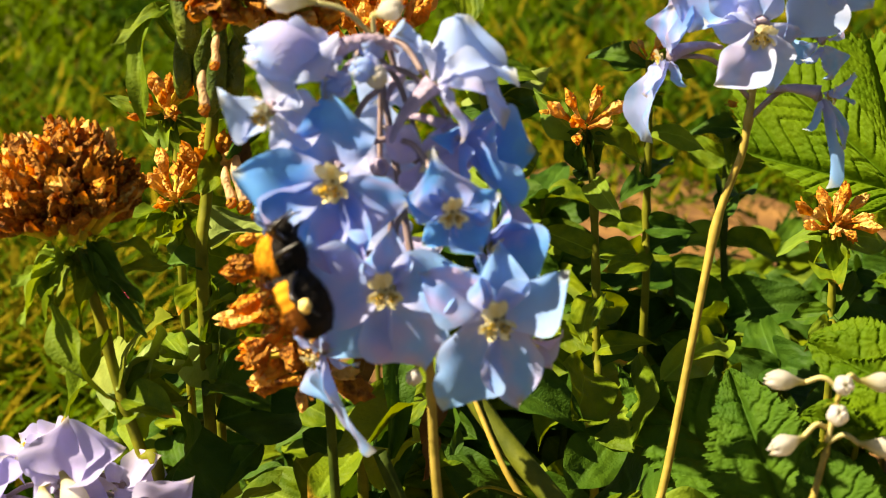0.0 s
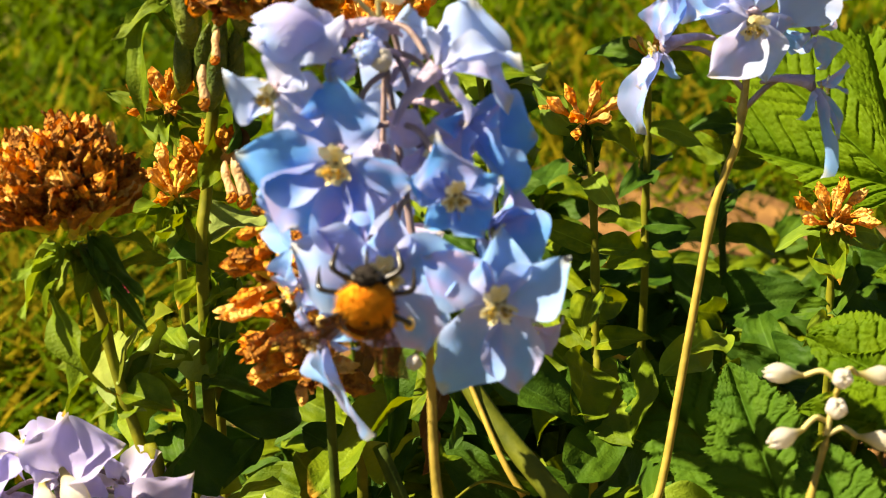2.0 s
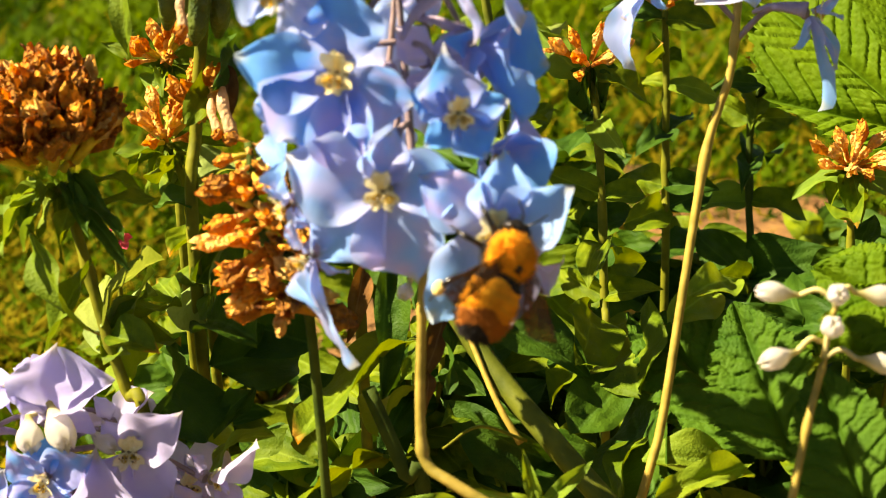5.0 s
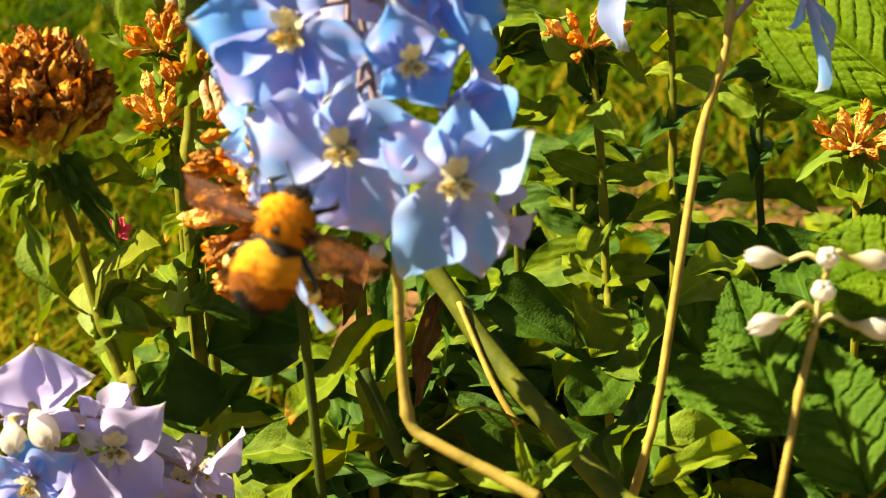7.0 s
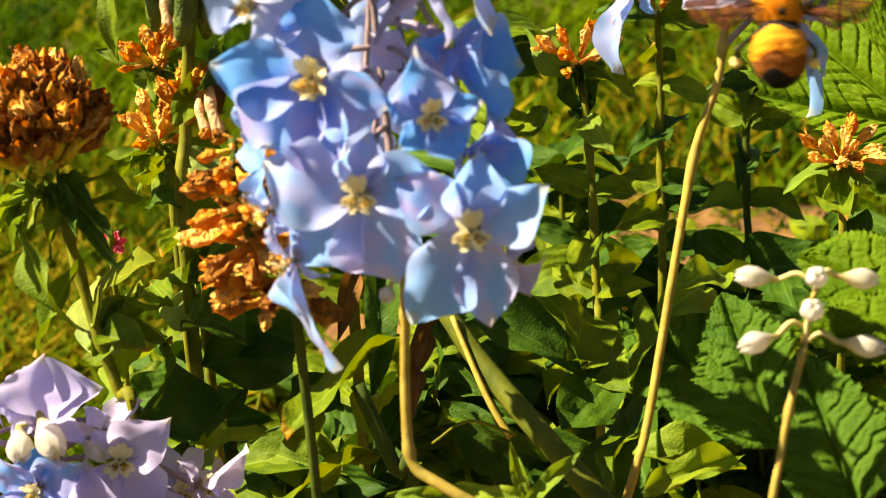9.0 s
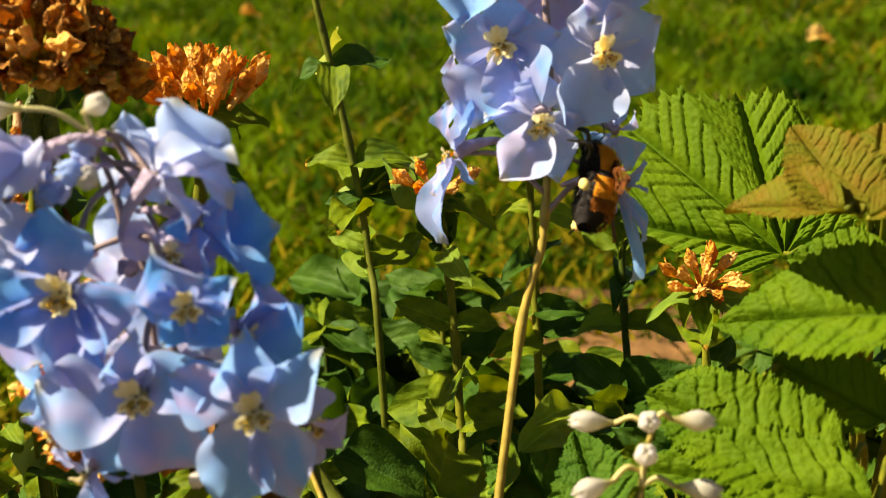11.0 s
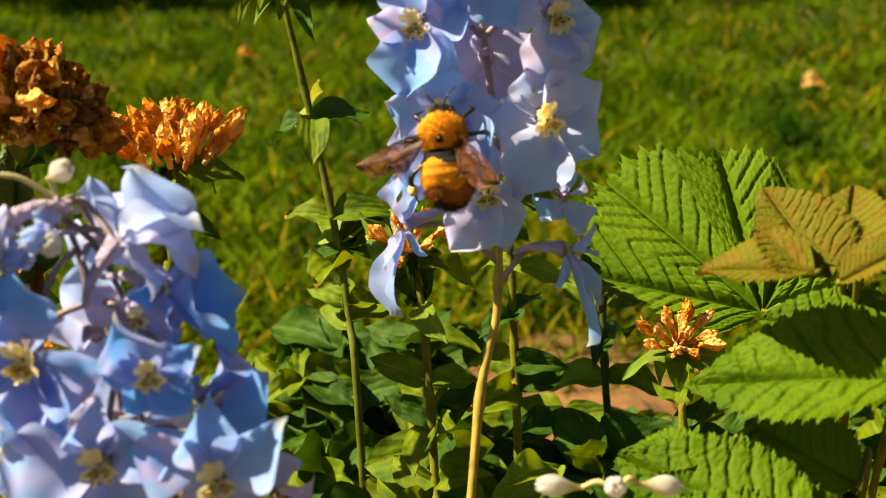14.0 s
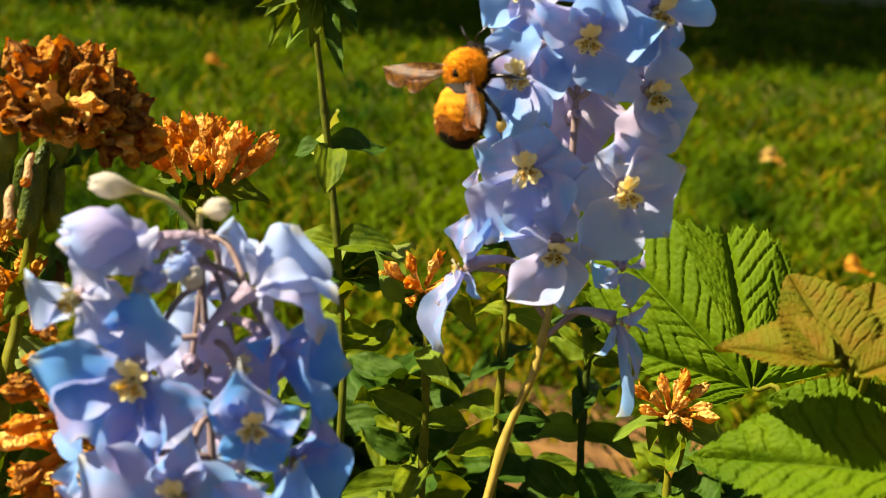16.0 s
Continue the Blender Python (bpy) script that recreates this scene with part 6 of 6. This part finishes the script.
FRONT_SWAY = [
    (0, -0.0003, 0.2955, 0.2503, 0.23, -1.74, 0.00),
    (0.5, -0.0005, 0.2955, 0.2514, 0.01, -2.02, -0.05),
    (1, 0.0005, 0.2957, 0.2465, 0.83, 1.52, 0.22),
    (1.5, -0.0002, 0.2956, 0.2501, 0.00, -0.00, 0.00),
    (2, -0.0007, 0.2955, 0.2521, -0.33, -1.02, -0.09),
    (2.5, -0.0009, 0.2955, 0.2533, -0.62, -0.70, -0.15),
    (3, -0.0011, 0.2955, 0.2541, -0.79, -0.56, -0.18),
    (3.5, -0.0005, 0.2955, 0.2522, -0.93, 4.65, -0.13),
    (6, -0.0001, 0.2956, 0.2494, -0.03, 0.64, 0.01),
    (6.5, -0.0007, 0.2955, 0.2520, 0.08, -1.43, -0.02),
    (7, -0.0006, 0.2955, 0.2520, -0.40, 0.67, -0.07),
    (7.5, 0.0000, 0.2956, 0.2490, -0.02, 0.89, 0.02),
    (8, -0.0002, 0.2956, 0.2505, -0.72, 3.73, -0.09),
    (8.5, 0.0002, 0.2956, 0.2471, -0.20, 3.79, 0.04),
    (9, 0.0003, 0.2956, 0.2467, -0.06, 3.20, 0.06),
    (9.5, 0.0007, 0.2957, 0.2459, 0.57, 0.74, 0.14),
    (10, 0.0015, 0.2960, 0.2444, 2.46, -4.27, 0.34),
    (12.5, 0.0038, 0.2971, 0.2402, 6.70, -9.63, 0.66),
    (13, 0.0034, 0.2969, 0.2414, 6.82, -10.36, 0.61),
    (13.5, 0.0039, 0.2971, 0.2402, 6.94, -10.00, 0.66),
    (14, 0.0033, 0.2968, 0.2407, 5.68, -8.25, 0.63),
    (14.5, 0.0034, 0.2969, 0.2394, 5.13, -6.55, 0.66),
    (15, 0.0040, 0.2973, 0.2363, 5.41, -4.63, 0.84),
    (15.5, 0.0036, 0.2973, 0.2349, 4.95, -2.07, 0.93),
    (16, 0.0031, 0.2973, 0.2335, 4.63, 0.97, 1.06),
]
BACK_SWAY = [
    (0, 0.0594, 0.3470, 0.2358, 0.89, 3.57, -1.23),
    (0.5, 0.0593, 0.3470, 0.2357, 0.86, 3.37, -1.19),
    (1, 0.0595, 0.3472, 0.2364, 0.83, 3.21, -1.16),
    (1.5, 0.0593, 0.3472, 0.2362, 0.68, 2.63, -1.04),
    (2, 0.0594, 0.3472, 0.2365, 0.72, 2.78, -1.07),
    (2.5, 0.0596, 0.3474, 0.2378, 0.80, 2.88, -1.10),
    (3, 0.0597, 0.3477, 0.2390, 0.74, 2.31, -0.98),
    (3.5, 0.0598, 0.3477, 0.2392, 0.76, 2.29, -0.98),
    (6, 0.0568, 0.3466, 0.2327, 0.53, 2.62, -0.76),
    (6.5, 0.0569, 0.3466, 0.2329, 0.57, 2.75, -0.79),
    (7, 0.0570, 0.3467, 0.2333, 0.63, 3.18, -0.87),
    (7.5, 0.0570, 0.3466, 0.2332, 0.67, 3.46, -0.93),
    (8, 0.0571, 0.3466, 0.2332, 0.72, 3.62, -0.96),
    (8.5, 0.0570, 0.3465, 0.2324, 0.68, 3.83, -1.00),
    (9, 0.0569, 0.3464, 0.2320, 0.64, 4.01, -1.03),
    (9.5, 0.0543, 0.3459, 0.2292, 0.36, 3.99, -0.90),
    (10, 0.0529, 0.3456, 0.2274, 0.23, 3.96, -0.80),
    (12.5, 0.0518, 0.3442, 0.2202, 0.08, -0.05, 0.00),
    (13, 0.0518, 0.3441, 0.2197, 0.11, -1.19, 0.22),
    (13.5, 0.0517, 0.3442, 0.2201, 0.09, 0.58, -0.12),
    (14, 0.0519, 0.3444, 0.2213, 0.04, 0.24, -0.05),
    (14.5, 0.0520, 0.3447, 0.2228, 0.00, -0.00, 0.00),
    (15, 0.0519, 0.3445, 0.2216, 0.13, 1.96, -0.40),
    (15.5, 0.0519, 0.3445, 0.2219, 0.26, 3.24, -0.66),
    (16, 0.0519, 0.3446, 0.2222, 0.46, 4.69, -0.96),
]
LOW_SWAY = [
    (0, -0.0837, 0.3194, 0.1941, -0.52, 1.36, -0.77),
    (0.5, -0.0836, 0.3192, 0.1938, -0.45, 1.17, -0.66),
    (1, -0.0837, 0.3194, 0.1941, -0.56, 1.53, -0.86),
    (1.5, -0.0837, 0.3195, 0.1943, -0.68, 1.91, -1.07),
    (2, -0.0836, 0.3191, 0.1936, -0.44, 1.20, -0.67),
    (2.5, -0.0837, 0.3194, 0.1941, -0.55, 1.56, -0.87),
    (3, -0.0839, 0.3200, 0.1954, -0.88, 2.65, -1.47),
    (3.5, -0.0839, 0.3199, 0.1951, -0.82, 2.49, -1.38),
    (6, -0.0837, 0.3196, 0.1945, -1.15, 3.67, -2.02),
    (6.5, -0.0835, 0.3190, 0.1933, -0.55, 1.88, -1.01),
    (7, -0.0830, 0.3182, 0.1915, 0.00, -0.00, 0.00),
    (7.5, -0.0824, 0.3173, 0.1895, 0.29, -1.21, 0.63),
    (8, -0.0826, 0.3176, 0.1901, -0.12, 0.07, -0.07),
    (8.5, -0.0829, 0.3180, 0.1910, -0.37, 0.94, -0.53),
    (9, -0.0832, 0.3186, 0.1925, -0.81, 2.34, -1.30),
    (16, -0.0832, 0.3186, 0.1925, -0.81, 2.34, -1.30),
]
BEE = [
    (0, -0.0314, 0.2853, 0.3157, 114.30, -17.70, -107.50),
    (0.25, -0.0325, 0.2859, 0.3152, 115.50, -17.30, -107.40),
    (0.5, -0.0338, 0.2865, 0.3147, 117.70, -23.30, -108.20),
    (0.6, -0.0361, 0.2871, 0.3160, 102.00, -34.20, -96.80),
    (0.8, -0.0361, 0.2840, 0.3141, 73.10, -62.20, -71.00),
    (1, -0.0247, 0.2752, 0.3021, 100.00, 12.00, 8.00),
    (1.2, -0.0230, 0.2751, 0.3020, 104.00, 8.00, 4.00),
    (1.4, -0.0184, 0.2748, 0.3029, 106.00, 4.00, 2.00),
    (1.6, -0.0157, 0.2748, 0.3046, 106.00, 2.00, 2.00),
    (1.8, -0.0156, 0.2748, 0.3073, 106.00, 2.00, 2.00),
    (2, -0.0154, 0.2748, 0.3103, 106.00, 2.00, 2.00),
    (2.25, -0.0161, 0.2758, 0.3102, 106.00, 2.00, 2.00),
    (2.5, -0.0172, 0.2768, 0.3103, 106.00, 2.00, 2.00),
    (2.75, -0.0186, 0.2776, 0.3093, 104.00, 4.00, 2.00),
    (3, -0.0201, 0.2786, 0.3082, 104.00, 5.00, 2.00),
    (3.2, -0.0189, 0.2775, 0.3097, 102.00, 5.00, 2.00),
    (3.3, -0.0156, 0.2760, 0.3063, 106.30, 8.00, -0.90),
    (3.4, -0.0069, 0.2799, 0.3150, 74.40, 22.80, -11.30),
    (3.5, 0.0009, 0.2806, 0.3165, 58.70, 35.70, -19.60),
    (3.6, 0.0027, 0.2801, 0.3145, 59.90, 42.00, -18.00),
    (3.7, 0.0085, 0.2788, 0.3109, 56.90, 47.10, -22.80),
    (4.4, 0.0141, 0.2759, 0.3052, 75.60, 38.30, 9.80),
    (5.2, 0.0185, 0.2755, 0.2950, 79.20, 39.00, 38.20),
    (5.8, 0.0203, 0.2759, 0.2871, 70.30, 56.90, 44.50),
    (5.9, 0.0216, 0.2767, 0.2884, 72.00, 54.10, 47.20),
    (6, 0.0228, 0.2791, 0.2982, 73.50, 27.70, 26.10),
    (6.1, 0.0212, 0.2685, 0.3042, 69.90, 6.50, 14.40),
    (6.2, 0.0165, 0.2676, 0.3022, 69.10, 1.30, 4.50),
    (6.3, 0.0097, 0.2668, 0.3012, 69.10, -0.10, 5.50),
    (6.5, 0.0101, 0.2636, 0.2916, 68.70, -5.70, 9.00),
    (6.6, 0.0041, 0.2647, 0.2957, 68.50, -7.40, 10.10),
    (6.8, -0.0146, 0.2646, 0.2993, 68.90, 4.60, 2.50),
    (7, -0.0198, 0.2653, 0.3023, 63.60, 19.20, -14.10),
    (7.2, -0.0144, 0.2638, 0.2981, 67.30, 14.40, -4.30),
    (7.3, -0.0126, 0.2647, 0.3005, 67.70, 12.50, -3.10),
    (7.5, -0.0105, 0.2662, 0.3048, 67.80, 10.90, -2.30),
    (7.7, -0.0077, 0.2686, 0.3116, 68.70, 0.10, 4.60),
    (7.9, -0.0062, 0.2661, 0.3063, 68.30, 7.00, -0.00),
    (8, -0.0026, 0.2704, 0.3173, 68.10, 9.10, -1.40),
    (8.1, 0.0070, 0.2737, 0.3248, 68.60, 2.30, 3.10),
    (8.2, 0.0235, 0.2763, 0.3293, 64.20, -16.10, 21.60),
    (8.3, 0.0302, 0.2907, 0.3204, 54.90, -20.70, 25.00),
    (8.4, 0.0419, 0.2941, 0.3112, 61.80, -21.40, 25.60),
    (8.5, 0.0696, 0.3157, 0.3069, 51.60, -31.70, 39.90),
    (8.6, 0.0813, 0.3301, 0.3147, 54.10, -28.50, 37.20),
    (8.8, 0.0603, 0.3378, 0.3247, 61.70, 2.50, 3.10),
    (9, 0.0851, 0.3452, 0.3265, 58.40, 2.50, 3.10),
    (9.1, 0.1032, 0.3507, 0.3196, 36.20, -13.30, 22.20),
    (9.3, 0.1091, 0.3606, 0.3192, 45.70, -27.60, 43.40),
    (9.5, 0.1052, 0.3670, 0.3157, 68.10, 29.00, 86.10),
    (9.7, 0.0867, 0.3502, 0.3097, 128.40, 50.20, 130.80),
    (10, 0.0941, 0.3507, 0.3113, 129.60, 40.40, 126.20),
    (10.2, 0.0930, 0.3509, 0.3113, 131.10, 39.60, 125.90),
    (11.2, 0.0820, 0.3639, 0.3217, 82.00, 48.90, 86.00),
    (12.3, 0.0822, 0.3577, 0.3423, 50.90, 30.00, 56.10),
    (12.5, 0.0765, 0.3522, 0.3417, 67.00, -36.00, 22.00),
    (12.7, 0.0621, 0.3495, 0.3371, 67.00, -50.00, 14.00),
    (13, 0.0554, 0.3492, 0.3404, 67.00, -58.00, 8.00),
    (13.2, 0.0502, 0.3486, 0.3439, 67.30, -26.20, 8.40),
    (13.5, 0.0530, 0.3490, 0.3430, 67.80, 0.80, -6.60),
    (13.8, 0.0533, 0.3514, 0.3426, 67.60, -6.00, -7.40),
    (14, 0.0532, 0.3531, 0.3429, 63.90, -6.50, -7.60),
    (14.2, 0.0475, 0.3564, 0.3451, 80.70, -23.20, -46.50),
    (14.4, 0.0371, 0.3631, 0.3559, 84.80, -15.90, -83.10),
    (14.5, 0.0369, 0.3644, 0.3540, 107.50, -16.30, -89.20),
    (14.6, 0.0348, 0.3665, 0.3622, 99.70, -17.30, -83.30),
    (15, 0.0398, 0.3592, 0.3704, 66.00, 2.00, -62.00),
    (15.5, 0.0422, 0.3577, 0.3661, 66.00, -6.00, -45.00),
    (16, 0.0461, 0.3556, 0.3688, 66.00, -8.00, -38.00),
]
# seconds, sweep of the left and right wing towards the tail, lift
WING_ROWS = [(0, 62, 62, 6), (0.5, 62, 62, 6), (0.8, 20, 20, 20), (1.0, 30, 50, 5), (1.4, 30, 74, 0), (2.0, 30, 74, 0), (2.5, 30, 72, 0), (3.0, 28, 72, 0), (3.2, 10, 30, 15), (3.4, 0, 5, -20), (3.5, 5, 0, 20), (3.6, 0, 5, -10), (3.7, 10, 20, 30), (4.4, 50, 50, 10), (5.2, 50, 50, 10), (5.8, 55, 30, 0), (6.0, 10, 10, 20), (6.2, 0, 0, 5), (6.5, 5, 5, -10), (6.8, 5, 5, 12), (7.0, 0, 5, -5), (7.3, -5, -5, 15), (7.5, 5, -5, 0), (7.9, 5, -10, 12), (8.1, 5, 0, -5), (8.3, 0, 5, 15), (8.5, 0, 5, 0), (8.8, 0, 0, 12), (9.0, 0, 0, -4), (9.3, 10, 10, 25), (9.5, 50, 50, 20), (10.2, 60, 60, 10), (11.2, 55, 55, 10), (12.3, 55, 40, 10), (12.5, 30, 10, 15), (13.0, 5, 25, 10), (13.2, 15, 45, 5), (13.5, 22, 58, 2), (14.0, 24, 60, 2), (14.2, 20, 50, 20), (14.5, 0, 20, 40), (14.6, 0, 20, 40), (15.0, 0, 50, 25), (15.5, 8, 68, 12), (16.0, 8, 70, 8)]


def motions():
    for ob, rows in ((FRONT, FRONT_SWAY), (BACK, BACK_SWAY), (LOW, LOW_SWAY), (BUMBLEBEE, BEE)):
        walk(ob, [(t, pose(x, y, z, rx, ry, rz)) for t, x, y, z, rx, ry, rz in rows])
    for x, wing in WINGS:
        walk(wing, [(t, pose(x * 0.0026, 0.0052, 0.0026) @ pose(0, 0, 0, -15 * min(1, max(0, min(t - 0.8, 3.35 - t) * 5)), 0, 0) @ pose(0, 0, 0, 0, -x * up, 0) @ pose(0, 0, 0, 0, 0, -x * (left if x < 0 else right))) for t, left, right, up in WING_ROWS])
    walk(ABDOMEN, [(t, pose(0, 0, 0, curl, 0, 0)) for t, curl in ((0, 8), (0.8, 8), (1.2, 50), (3.1, 50), (3.4, 5), (9.5, 0), (10, 12), (12.3, 14), (12.5, 42), (13, 42), (13.2, 25), (14.2, 20), (14.5, 12), (16, 8))])


motions()
